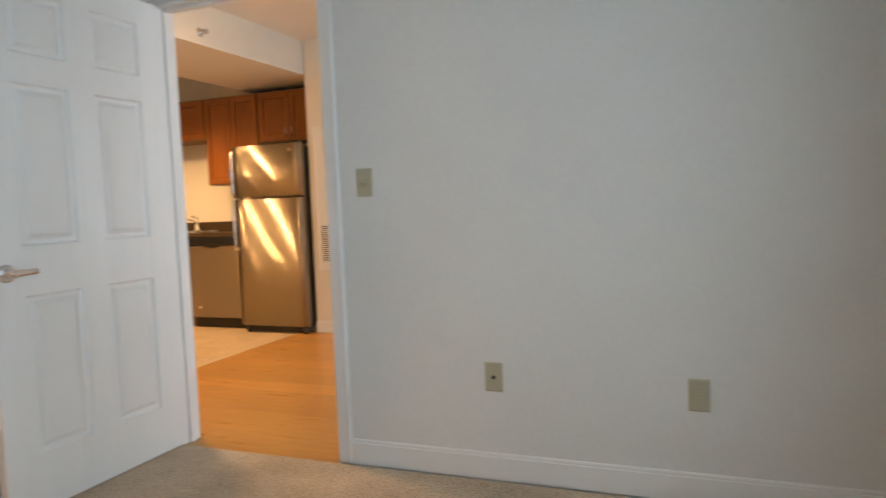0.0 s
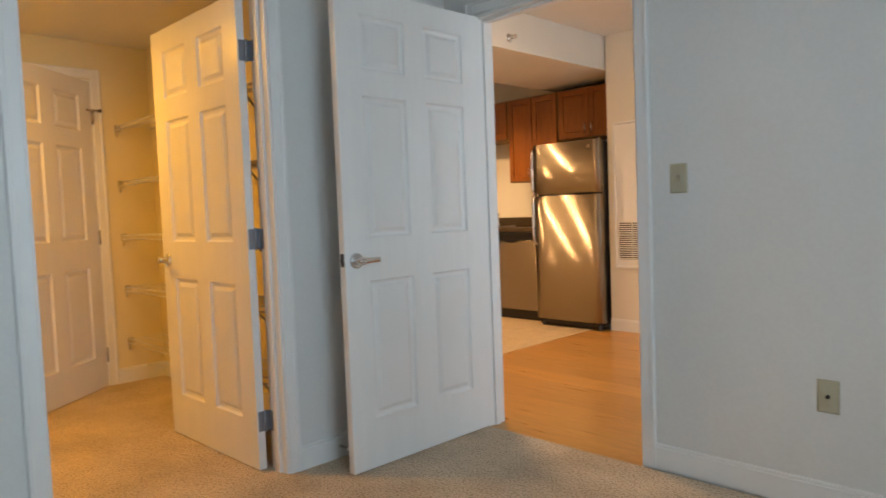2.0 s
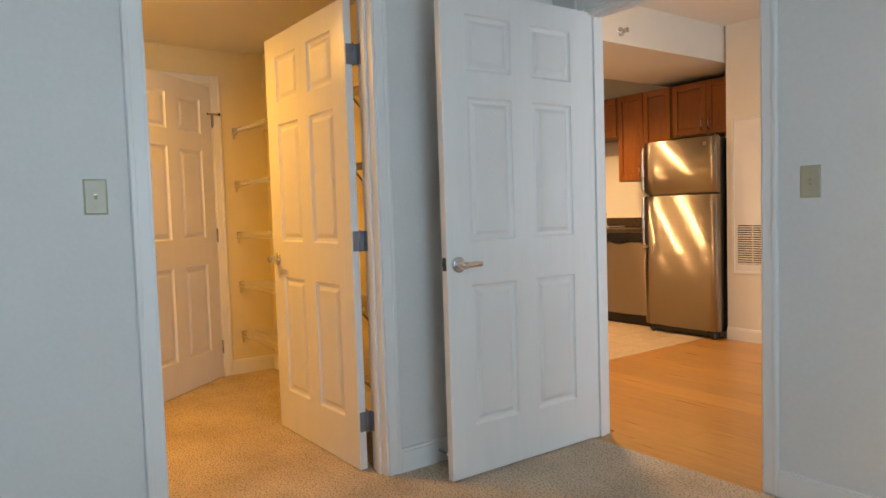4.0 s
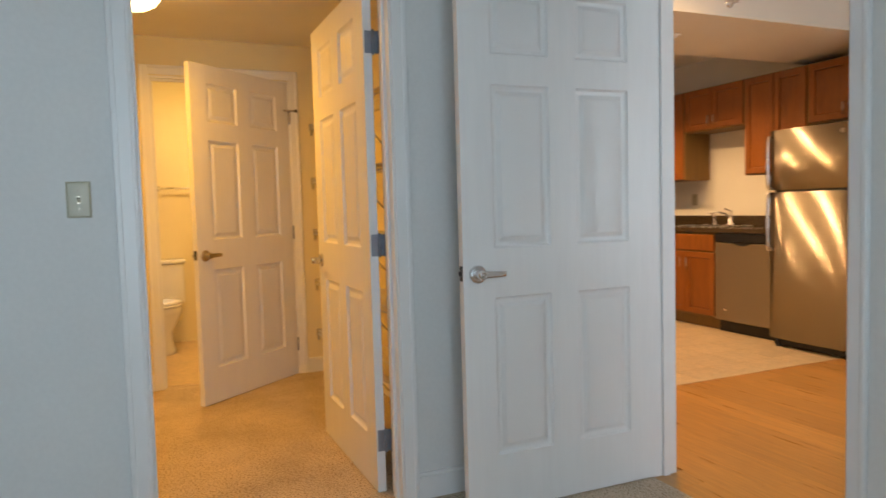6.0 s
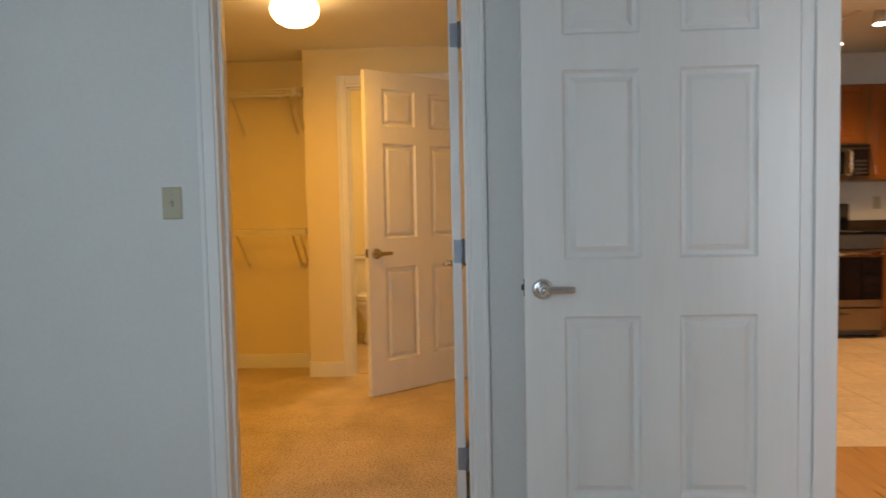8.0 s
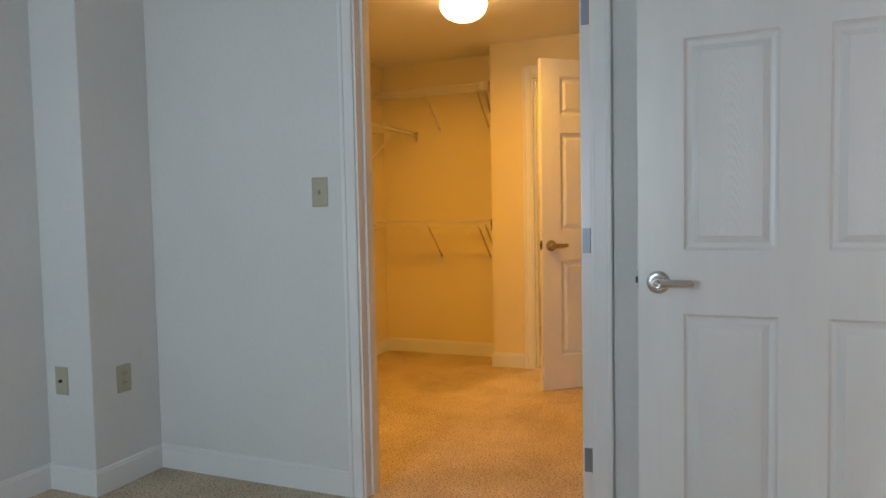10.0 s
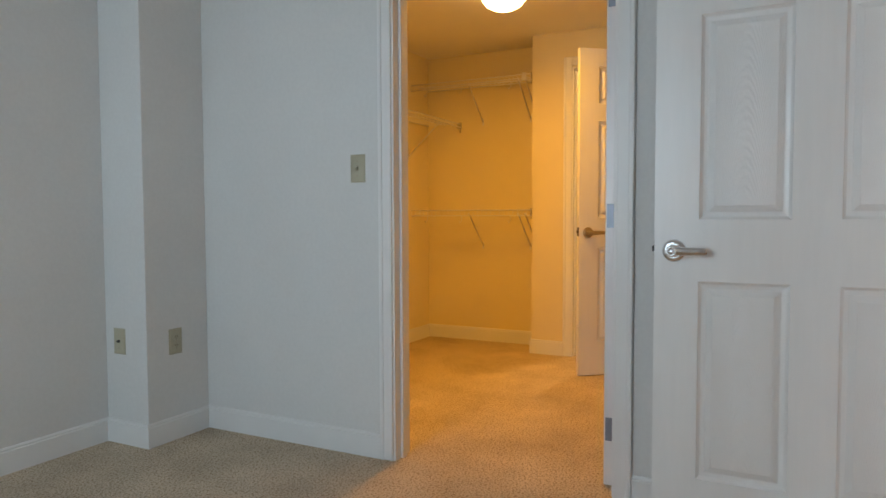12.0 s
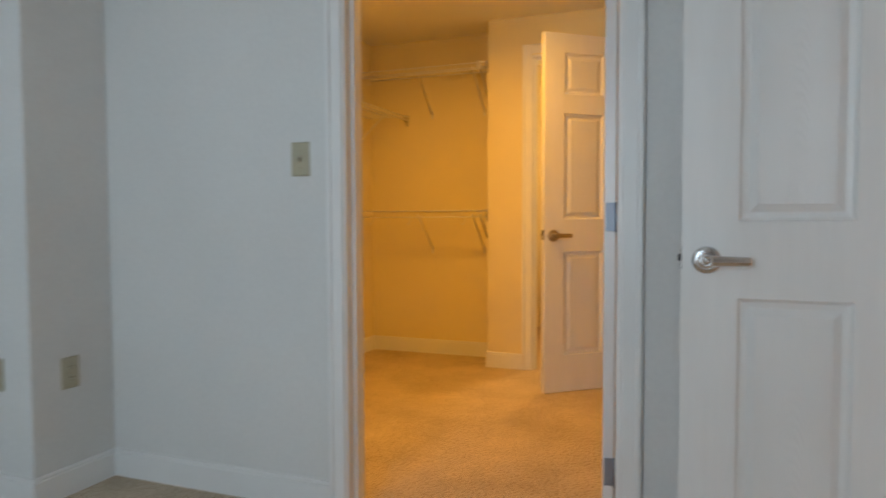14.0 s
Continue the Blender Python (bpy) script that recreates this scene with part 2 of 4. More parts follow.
def rod(bm, p0, p1, r, n=8, r1=None, caps=True):
    """A round bar from p0 to p1."""
    p0, p1 = Vector(p0), Vector(p1)
    r1 = r if r1 is None else r1
    q = (p1 - p0).to_track_quat("Z", "Y").to_matrix()
    ring = []
    for p, rr in ((p0, r), (p1, r1)):
        ring.append([bm.verts.new(p + q @ Vector((rr * math.cos(a), rr * math.sin(a), 0))) for a in (2 * math.pi * i / n for i in range(n))])
    for i in range(n):
        bm.faces.new((ring[0][i], ring[0][(i + 1) % n], ring[1][(i + 1) % n], ring[1][i])).smooth = n > 6
    if caps:
        bm.faces.new(ring[0][::-1])
        bm.faces.new(ring[1])


def tube(bm, pts, r, n=8):
    """A bar bent through the points."""
    pts = [Vector(p) for p in pts]
    rings = []
    for i, p in enumerate(pts):
        d = (pts[min(i + 1, len(pts) - 1)] - pts[max(i - 1, 0)]).normalized()
        side = d.cross(Vector((0.31, 0.95, 0.17))).normalized()
        up = side.cross(d)
        rings.append([bm.verts.new(p + r * (side * math.cos(q) + up * math.sin(q))) for q in (2 * math.pi * k / n for k in range(n))])
    for a, b in zip(rings, rings[1:]):
        for k in range(n):
            bm.faces.new((a[k], a[(k + 1) % n], b[(k + 1) % n], b[k])).smooth = True
    bm.faces.new(rings[0][::-1])
    bm.faces.new(rings[-1])


def lathe(bm, profile, m=I4, n=32, sx=1.0, sy=1.0):
    """A turned shape from (radius, height) pairs."""
    rings = []
    for r, z in profile:
        rings.append([bm.verts.new(m @ Vector((sx * r * math.cos(a), sy * r * math.sin(a), z))) for a in (2 * math.pi * i / n for i in range(n))])
    for a, b in zip(rings, rings[1:]):
        for i in range(n):
            bm.faces.new((a[i], a[(i + 1) % n], b[(i + 1) % n], b[i])).smooth = True
    bm.faces.new(rings[0][::-1])
    bm.faces.new(rings[-1])


def mesh(name, bm, material):
    bmesh.ops.recalc_face_normals(bm, faces=bm.faces[:])
    me = bpy.data.meshes.new(name)
    bm.to_mesh(me)
    bm.free()
    me.materials.append(material)
    return me


def thing(name, m, label, category, group="", kind=""):
    ob = new(name)
    ob.empty_display_size = 0.1
    ob.matrix_basis = m
    WORLD[ob] = m.copy()
    return tagged(ob, label, category, group, kind)


def part(name, bm, material, parent, label="", local=False):
    """Links a bmesh as one mesh object under a thing or a part; local: built in the thing's own axes."""
    me = mesh(name, bm, material)
    ob = new(name, me)
    co = [v.co for v in me.vertices]
    c = Vector([(min(p[i] for p in co) + max(p[i] for p in co)) / 2 for i in range(3)])
    me.transform(Matrix.Translation(-c))
    ob.parent = parent
    base = WORLD[parent]
    if not local:
        ob.matrix_parent_inverse = base.inverted()
        base = I4
    else:
        inv = WORLD.get((parent, "shift"), I4)
        ob.matrix_parent_inverse = inv
    ob.matrix_basis = Matrix.Translation(c)
    if local:
        WORLD[ob] = WORLD[parent]
        WORLD[(ob, "shift")] = Matrix.Translation(-c)
    else:
        WORLD[ob] = Matrix.Translation(c)
    if label:
        ob["label"] = label
    return ob


def solid(name, bm, material, label, category, kind="structure", group=""):
    """A thing that is one mesh."""
    me = mesh(name, bm, material)
    ob = new(name, me)
    WORLD[ob] = I4
    return tagged(ob, label, category, group, kind)


def wall_y(name, y0, y1, x0, x1, z1, openings, material, label, z0=-0.02):
    """A wall along x with openings (x0, x1, z0, z1) right through it."""
    bm = bmesh.new()
    x = x0
    for a, b, c, d in sorted(openings):
        box(bm, x, a, y0, y1, z0, z1)
        if c > z0 + 0.03:
            box(bm, a, b, y0, y1, z0, c)
        box(bm, a, b, y0, y1, d, z1)
        x = b
    box(bm, x, x1, y0, y1, z0, z1)
    return solid(name, bm, material, label, "wall")


def wall_x(name, x0, x1, y0, y1, z1, openings, material, label, z0=-0.02):
    """A wall along y with openings (y0, y1, z0, z1)."""
    bm = bmesh.new()
    y = y0
    for a, b, c, d in sorted(openings):
        box(bm, x0, x1, y, a, z0, z1)
        if c > z0 + 0.03:
            box(bm, x0, x1, a, b, z0, c)
        box(bm, x0, x1, a, b, d, z1)
        y = b
    box(bm, x0, x1, y, y1, z0, z1)
    return solid(name, bm, material, label, "wall")


# ---- plan ----
XC, YN, YS, XE = -2.685, 2.862, -0.42, 0.60      # bedroom: closet wall, kitchen wall, far wall, window wall
TW = 0.115
FK = -0.015                                       # kitchen floor, a little below the carpet
CO = (0.893, 1.806)                               # closet opening along y
KO = (-2.466, -1.586)                             # kitchen opening along x
XB, XA = -5.05, -5.36                             # closet: bathroom wall, back of the hanging alcove
YCN, YCS, YAL = 2.25, -0.36, 0.665                # closet: end walls, alcove corner
BO = (0.966, 1.868)                               # bathroom opening along y
YH, YK, XS = 5.58, 6.21, -6.85                    # hall wall, kitchen sink wall, stove wall
HD = 2.075                                        # top of the door openings
CEIL_B, CEIL_C, CEIL_K = 2.45, 2.325, 2.585

wall_x("wall_west", XC - TW, XC, YS - 0.12, YN, 2.6, [(*CO, -0.02, HD)], M_WALL, "pale grey painted bedroom wall with closet doorway")
wall_y("wall_north", YN, YN + TW, XS - 0.12, XE + 0.12, 2.7, [(*KO, -0.02, HD)], M_WALL, "pale grey painted wall with doorway to kitchen")
wall_y("wall_south", YS - 0.12, YS, XC, XE + 0.12, 2.6, [], M_WALL, "pale grey painted bedroom end wall")
wall_x("wall_east", XE, XE + 0.12, YS, YN, 2.6, [WIN], M_WALL, "pale painted bedroom wall with a wide window")
bm = bmesh.new()
box(bm, XC, -2.335, YS, -0.155, -0.02, 2.6, 0.003)
solid("wall_pier", bm, M_WALL, "painted pier boxed out of the bedroom corner", "wall")

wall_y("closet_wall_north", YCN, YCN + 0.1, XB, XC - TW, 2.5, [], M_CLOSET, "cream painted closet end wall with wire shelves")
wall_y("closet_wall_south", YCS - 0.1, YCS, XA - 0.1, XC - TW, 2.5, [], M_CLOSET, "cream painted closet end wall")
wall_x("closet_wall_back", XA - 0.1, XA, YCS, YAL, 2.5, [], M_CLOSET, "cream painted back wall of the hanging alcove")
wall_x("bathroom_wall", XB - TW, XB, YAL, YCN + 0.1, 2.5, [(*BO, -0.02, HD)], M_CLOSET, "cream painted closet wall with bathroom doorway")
bm = bmesh.new()
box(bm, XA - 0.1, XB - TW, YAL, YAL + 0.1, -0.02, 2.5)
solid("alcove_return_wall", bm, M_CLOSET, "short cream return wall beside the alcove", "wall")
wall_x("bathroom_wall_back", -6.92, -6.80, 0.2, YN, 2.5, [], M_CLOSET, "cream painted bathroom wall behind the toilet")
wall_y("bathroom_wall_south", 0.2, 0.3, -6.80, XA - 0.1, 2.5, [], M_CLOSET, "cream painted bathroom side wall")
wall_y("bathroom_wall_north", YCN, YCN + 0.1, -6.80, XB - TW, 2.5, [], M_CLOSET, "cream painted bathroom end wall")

wall_y("hall_wall", YH, YH + 0.10, -3.39, XE + 0.12, 2.7, [], M_KWALL, "warm cream wall with an access panel", z0=-0.04)
bm = bmesh.new()
box(bm, -3.39, -3.29, YH + 0.10, YK, -0.04, 2.7)
solid("fridge_recess_wall", bm, M_KWALL, "short cream wall beside the refrigerator recess", "wall")
wall_y("kitchen_wall_sink", YK, YK + 0.12, XS - 0.12, -3.29, 2.7, [], M_KWALL, "cream painted kitchen wall behind the sink", z0=-0.04)
wall_x("kitchen_wall_stove", XS - 0.12, XS, YN + TW, YK, 2.7, [], M_KWALL, "cream painted kitchen wall behind the stove", z0=-0.04)
wall_x("living_wall_east", XE, XE + 0.12, YN + TW, YH, 2.7, [WIN2], M_KWALL, "cream painted living area wall, unseen, with an added window", z0=-0.04)


def slab(name, x0, x1, y0, y1, z0, z1, material, label, category):
    bm = bmesh.new()
    box(bm, x0, x1, y0, y1, z0, z1)
    return solid(name, bm, material, label, category)


slab("floor", XC - TW, XE + 0.1, YS - 0.1, YN - 0.028, -0.12, 0.0, M_CARPET, "beige speckled cut-pile carpet in the bedroom", "floor")
slab("closet_floor", XA - 0.05, XC - TW, YCS - 0.05, YCN + 0.05, -0.12, 0.0, M_CARPET, "beige speckled cut-pile carpet in the closet", "floor")
bm = bmesh.new()
box(bm, -6.9, XB - 0.06, YAL + 0.05, YCN, -0.08, 0.004)
box(bm, -6.9, XA - 0.06, 0.2, YAL + 0.05, -0.08, 0.004)
solid("bathroom_floor", bm, M_TILE, "beige tiled bathroom floor", "floor")
slab("ground", -60, 60, -60, 60, -0.5, -0.3, M_GROUT, "plain ground outside the building", "ground")
slab("ceiling", XC, XE, YS, YN, CEIL_B, 2.6, M_CEIL, "white painted bedroom ceiling", "ceiling")
slab("closet_ceiling", XA - 0.05, XC - TW, YCS, YCN, CEIL_C, 2.495, M_CEIL, "white painted closet ceiling", "ceiling")
slab("bathroom_ceiling", -6.8, XB - TW, 0.3, YCN, 2.40, 2.49, M_CEIL, "white painted bathroom ceiling", "ceiling")
slab("kitchen_ceiling", XS, XE, YN + TW, YK, CEIL_K, 2.7, M_CEIL, "white painted kitchen and living ceiling", "ceiling")
slab("ceiling_beam", -4.34, -3.405, YN + TW, YK, 2.29, CEIL_K, M_KWALL, "cream dropped bulkhead under the kitchen ceiling", "beam")
slab("roof", -7.2, XE + 0.3, -0.8, 6.5, 2.72, 2.85, M_GROUT, "flat slab above the rooms", "roof")

# ---- window behind the walk ----


def window(name, y0, y1, z0, z1, label):
    """A framed double window with its sill in the east wall."""
    w = thing(name, pose(XE + 0.06, (y0 + y1) / 2, z0), label, "window", kind="structure")
    ym = (y0 + y1) / 2
    bm = bmesh.new()
    for a, b, c, d in ((y0, y0 + 0.05, z0, z1), (y1 - 0.05, y1, z0, z1), (y0 + 0.05, y1 - 0.05, z0, z0 + 0.05), (y0 + 0.05, y1 - 0.05, z1 - 0.05, z1), (ym - 0.025, ym + 0.025, z0 + 0.05, z1 - 0.05)):
        box(bm, XE + 0.04, XE + 0.09, a, b, c, d)
    part("window_frame", bm, M_TRIM, w)
    bm = bmesh.new()
    box(bm, XE - 0.04, XE + 0.04, y0 - 0.03, y1 + 0.03, z0 - 0.025, z0, 0.004)
    part("window_sill", bm, M_TRIM, w)
    for a, b in ((y0 + 0.05, ym - 0.025), (ym + 0.025, y1 - 0.05)):
        bm = bmesh.new()
        box(bm, XE + 0.062, XE + 0.068, a, b, z0 + 0.05, z1 - 0.05)
        part("pane", bm, M_GLASS, w).visible_shadow = False


window("window_1", *WIN, "white framed double window in the bedroom wall")
# unseen window, added to let daylight into the living area
window("unseen_window_2", *WIN2, "white framed double window in the living area wall")

# ---- trim ----


def base_profile(bm, p0, p1, out, h=0.106, t=0.013):
    """A baseboard between two floor points, standing out of the wall along out."""
    p0, p1, o = Vector((*p0, 0)), Vector((*p1, 0)), Vector((*out, 0))
    sec = [(0, 0), (t, 0), (t, h - 0.016), (t * 0.70, h - 0.013), (t * 0.70, h - 0.010), (t * 0.86, h - 0.007), (t * 0.60, h), (0, h)]
    a = [bm.verts.new(p0 + o * s + Vector((0, 0, z))) for s, z in sec]
    b = [bm.verts.new(p1 + o * s + Vector((0, 0, z))) for s, z in sec]
    for i in range(len(sec)):
        j = (i + 1) % len(sec)
        bm.faces.new((a[i], b[i], b[j], a[j]))
    bm.faces.new(a)
    bm.faces.new(b[::-1])


def baseboard(runs, label, z=0.0):
    bm = bmesh.new()
    for p0, p1, out in runs:
        base_profile(bm, p0, p1, out)
    ob = solid("baseboard", bm, M_TRIM, label, "baseboard")
    ob.location.z = z


CW = 0.062
baseboard([((XC, CO[0] - CW), (XC, -0.155), (1, 0)), ((XC, YN - 0.013), (XC, CO[1] + CW), (1, 0)), ((XC, -0.155), (-2.322, -0.155), (0, 1)), ((-2.335, -0.155), (-2.335, YS), (1, 0)),
           ((-2.335, YS), (XE, YS), (0, 1)), ((KO[1] + CW, YN), (XE, YN), (0, -1)), ((XC, YN), (KO[0] - CW, YN), (0, -1)), ((XE, YN), (XE, YS), (-1, 0))], "white painted bedroom baseboard")
baseboard([((XA, YCS), (XA, YAL), (1, 0)), ((XA, YAL), (XB + 0.013, YAL), (0, -1)), ((XB, YAL), (XB, BO[0] - CW), (1, 0)), ((XB, BO[1] + CW), (XB, YCN), (1, 0)),
           ((XB, YCN), (XC - TW, YCN), (0, -1)), ((XA, YCS), (XC - TW, YCS), (0, 1))], "white painted closet baseboard")
baseboard([((-3.39, YH), (XE, YH), (0, -1))], "white painted hall baseboard", FK)


def door_frame(name, axis, lo, hi, face, back, label, stop_side):
    """Jambs, stops and casings round an opening. axis: the wall's direction; face, back: the wall's two faces across it; stop_side: where the stop begins and ends."""
    ob = thing(name, pose(*((lo, face, 0) if axis == "x" else (face, lo, 0))), label, "door frame", kind="structure")

    def bx(bm, a0, a1, c0, c1, z0, z1, bev=0.0):
        c0, c1 = min(c0, c1), max(c0, c1)
        if axis == "x":
            box(bm, a0, a1, c0, c1, z0, z1, bev)
        else:
            box(bm, c0, c1, a0, a1, z0, z1, bev)
    J = 0.012
    f2, b2 = min(face, back) - 0.002, max(face, back) + 0.002
    for a0, a1, z0, z1 in ((lo - 0.004, lo + J - 0.004, -0.014, HD), (hi - J + 0.004, hi + 0.004, -0.014, HD), (lo + J - 0.004, hi - J + 0.004, HD - 0.014, HD)):
        bm = bmesh.new()
        bx(bm, a0, a1, f2, b2, z0, z1)
        part("jamb", bm, M_TRIM, ob)
    s0, s1 = stop_side
    for a0, a1, z0, z1 in ((lo + J - 0.004, lo + J + 0.008, -0.014, HD - 0.014), (hi - J - 0.008, hi - J + 0.004, -0.014, HD - 0.014), (lo + J + 0.008, hi - J - 0.008, HD - 0.026, HD - 0.014)):
        bm = bmesh.new()
        bx(bm, a0, a1, s0, s1, z0, z1, 0.002)
        part("door_stop_strip", bm, M_TRIM, ob)
    for f, sgn in ((face, 1 if face > back else -1), (back, 1 if back > face else -1)):
        for a0, a1, z0, z1 in ((lo - CW, lo - 0.001, 0, HD + 0.068), (hi + 0.001, hi + CW, 0, HD + 0.068), (lo - 0.001, hi + 0.001, HD + 0.006, HD + 0.068)):
            bm = bmesh.new()
            bx(bm, a0, a1, f, f + sgn * 0.012, z0, z1, 0.003)
            if a0 < lo and a1 < lo + 0.01:
                bx(bm, a0 + 0.002, a0 + 0.02, f + sgn * 0.006, f + sgn * 0.018, z0, z1 - 0.002, 0.004)
            elif a1 > hi and a0 > hi - 0.01:
                bx(bm, a1 - 0.02, a1 - 0.002, f + sgn * 0.006, f + sgn * 0.018, z0, z1 - 0.002, 0.004)
            else:
                bx(bm, a0, a1, f + sgn * 0.006, f + sgn * 0.018, z1 - 0.02, z1 - 0.002, 0.004)
            part("casing", bm, M_TRIM, ob)
    return ob


door_frame("door_frame_1", "y", *CO, XC, XC - TW, "white painted closet door frame with casing", (XC - TW + 0.040, XC - TW + 0.075))
door_frame("door_frame_2", "x", *KO, YN, YN + TW, "white painted kitchen door frame with casing", (YN + 0.040, YN + 0.075))
door_frame("door_frame_3", "y", *BO, XB, XB - TW, "white painted bathroom door frame with casing", (XB - 0.075, XB - 0.040))

# ---- doors ----


def door_leaf(bm, W, H, T, rects):
    """A slab from (0, 0, 0) along +x, thickness along y about 0, with moulded recesses on both faces."""
    xs = sorted({0, W, *[r[0] for r in rects], *[r[1] for r in rects]})
    zs = sorted({0, H, *[r[2] for r in rects], *[r[3] for r in rects]})
    for s in (-1, 1):
        y = s * T / 2
        for i in range(len(xs) - 1):
            for k in range(len(zs) - 1):
                x0, x1, z0, z1 = xs[i], xs[i + 1], zs[k], zs[k + 1]
                if any(r[0] == x0 and r[1] == x1 and r[2] == z0 and r[3] == z1 for r in rects):
                    loops = []
                    for ins, dep in ((0, 0), (0.003, 0.0050), (0.009, 0.0105), (0.018, 0.0120), (0.034, 0.0120)):
                        loops.append([bm.verts.new((a, y - s * dep, c)) for a, c in ((x0 + ins, z0 + ins), (x1 - ins, z0 + ins), (x1 - ins, z1 - ins), (x0 + ins, z1 - ins))])
                    for p, q in zip(loops, loops[1:]):
                        for e in range(4):
                            bm.faces.new((p[e], p[(e + 1) % 4], q[(e + 1) % 4], q[e]))
                    bm.faces.new(loops[-1])
                else:
                    bm.faces.new([bm.verts.new(p) for p in ((x0, y, z0), (x1, y, z0), (x1, y, z1), (x0, y, z1))])
    h = T / 2
    for q in (((0, -h, 0), (0, h, 0), (0, h, H), (0, -h, H)), ((W, -h, 0), (W, h, 0), (W, h, H), (W, -h, H)), ((0, -h, 0), (W, -h, 0), (W, h, 0), (0, h, 0)), ((0, -h, H), (W, -h, H), (W, h, H), (0, h, H))):
        bm.faces.new([bm.verts.new(p) for p in q])
    bmesh.ops.remove_doubles(bm, verts=bm.verts[:], dist=1e-5)


def raised(bm, x0, x1, z0, z1, y, s):
    """The raised field of a panel, with sloping sides."""
    a = [bm.verts.new((x, y, z)) for x, z in ((x0, z0), (x1, z0), (x1, z1), (x0, z1))]
    i = 0.019
    b = [bm.verts.new((x, y + s * 0.0095, z)) for x, z in ((x0 + i, z0 + i), (x1 - i, z0 + i), (x1 - i, z1 - i), (x0 + i, z1 - i))]
    for e in range(4):
        bm.faces.new((a[e], a[(e + 1) % 4], b[(e + 1) % 4], b[e]))
    bm.faces.new(b)
    bm.faces.new(a[::-1])


def door(name, pivot, angle, W, label, metal, swing, H=2.054, z=0.005, wide=True, gap=0.0, hinge_metal=M_HINGE):
    """A six-panel door; pivot: the hinge line; angle: the way it points from there; swing: +1 or -1, the side of the leaf (its own y) on which the hinge knuckles lie."""
    T = 0.035
    d = thing(name, pose(pivot[0], pivot[1], z, 0, 0, angle), label, "door", kind="structure")
    off = -swing * T / 2

    def put(nm, bm, material, parent, label=""):
        bmesh.ops.translate(bm, verts=bm.verts[:], vec=(0.004, off, 0))
        return part(nm, bm, material, parent, label, local=True)
    st, mid = 0.128, 0.122
    pw = (W - 2 * st - mid) / 2
    cols = ((st, st + pw), (st + pw + mid, W - st))
    rows_ = ((0.215, 0.816), (1.001, 1.604), (1.714, 1.946))
    rects = [(a, b, c, e) for a, b in cols for c, e in rows_]
    bm = bmesh.new()
    door_leaf(bm, W, H, T, rects)
    leaf = put("leaf", bm, M_DOOR, d)
    for a, b, c, e in rects:
        bm = bmesh.new()
        for s in (-1, 1):
            raised(bm, a + 0.022, b - 0.022, c + 0.022, e - 0.022, s * (T / 2 - 0.0123), s)
        put("panel", bm, M_PANEL, leaf)
    # lever handle on both faces, and the latch in the edge
    for s in (-1, 1):
        bm = bmesh.new()
        hx, hz = W - 0.058, 0.907
        lathe(bm, [(0.034, 0), (0.034, 0.005), (0.0325, 0.008), (0.029, 0.0105), (0.022, 0.0125), (0.0205, 0.0120), (0.0175, 0.0125), (0.0165, 0.020), (0.0165, 0.052), (0.0150, 0.0545), (0.0085, 0.0548), (0.0080, 0.0535), (0.0065, 0.0535), (0.006, 0.0562), (0.003, 0.0565)], Matrix.Translation((hx, s * T / 2, hz)) @ Matrix.Rotation(-s * math.pi / 2, 4, "X"), 28)
        h = put("door_handle", bm, metal, d, "round rose with a straight lever")
        bm = bmesh.new()
        y = s * (T / 2 + 0.043)
        t = bmesh.new()
        sec = [(0.010, 0.009), (0.006, 0.0125), (0.0, 0.0135), (-0.014, 0.0135), (-0.03, 0.0128), (-0.062, 0.0118), (-0.092, 0.0112), (-0.098, 0.009), (-0.099, 0.004)]
        rings = []
        for dx, r in sec:
            rings.append([t.verts.new((hx + dx, y + 0.55 * r * math.cos(q) - s * 0.004 * (dx / -0.1 if dx < 0 else 0), hz + r * math.sin(q))) for q in (2 * math.pi * k / 14 for k in range(14))])
        for p, q in zip(rings, rings[1:]):
            for k in range(14):
                t.faces.new((p[k], p[(k + 1) % 14], q[(k + 1) % 14], q[k])).smooth = True
        t.faces.new(rings[0][::-1])
        t.faces.new(rings[-1])
        join(bm, t)
        put("lever", bm, metal, h)
    bm = bmesh.new()
    box(bm, W - 0.001, W + 0.0015, -0.0125, 0.0125, 0.884, 0.940, 0.0005)
    box(bm, W + 0.001, W + 0.009, -0.006, 0.006, 0.903, 0.921, 0.002)
    put("latch", bm, M_GREY, d, "dull metal latch plate and bolt")
    for hz in (0.213, 1.013, 1.818):
        bm = bmesh.new()
        y = swing * (T / 2 + 0.004)
        rod(bm, (-0.004, y, hz - 0.045), (-0.004, y, hz + 0.045), 0.0065, 10)
        rod(bm, (-0.004, y, hz - 0.049), (-0.004, y, hz + 0.049), 0.0045, 8)
        box(bm, -0.0025, -0.0005, -swing * 0.012 if swing > 0 else -T / 2 - 0.004, T / 2 + 0.004 if swing > 0 else 0.012, hz - 0.044, hz + 0.044, 0.0006)
        if wide:
            e = swing * (T / 2 + gap)
            box(bm, -0.040, -0.003, e - 0.0012, e + 0.0012, hz - 0.044, hz + 0.044, 0.0006)
            if gap:
                box(bm, -0.0055, -0.0030, min(e, swing * T / 2), max(e, swing * T / 2), hz - 0.044, hz + 0.044, 0.0006)
        hinge = put("hinge", bm, hinge_metal, d, "steel butt hinge")
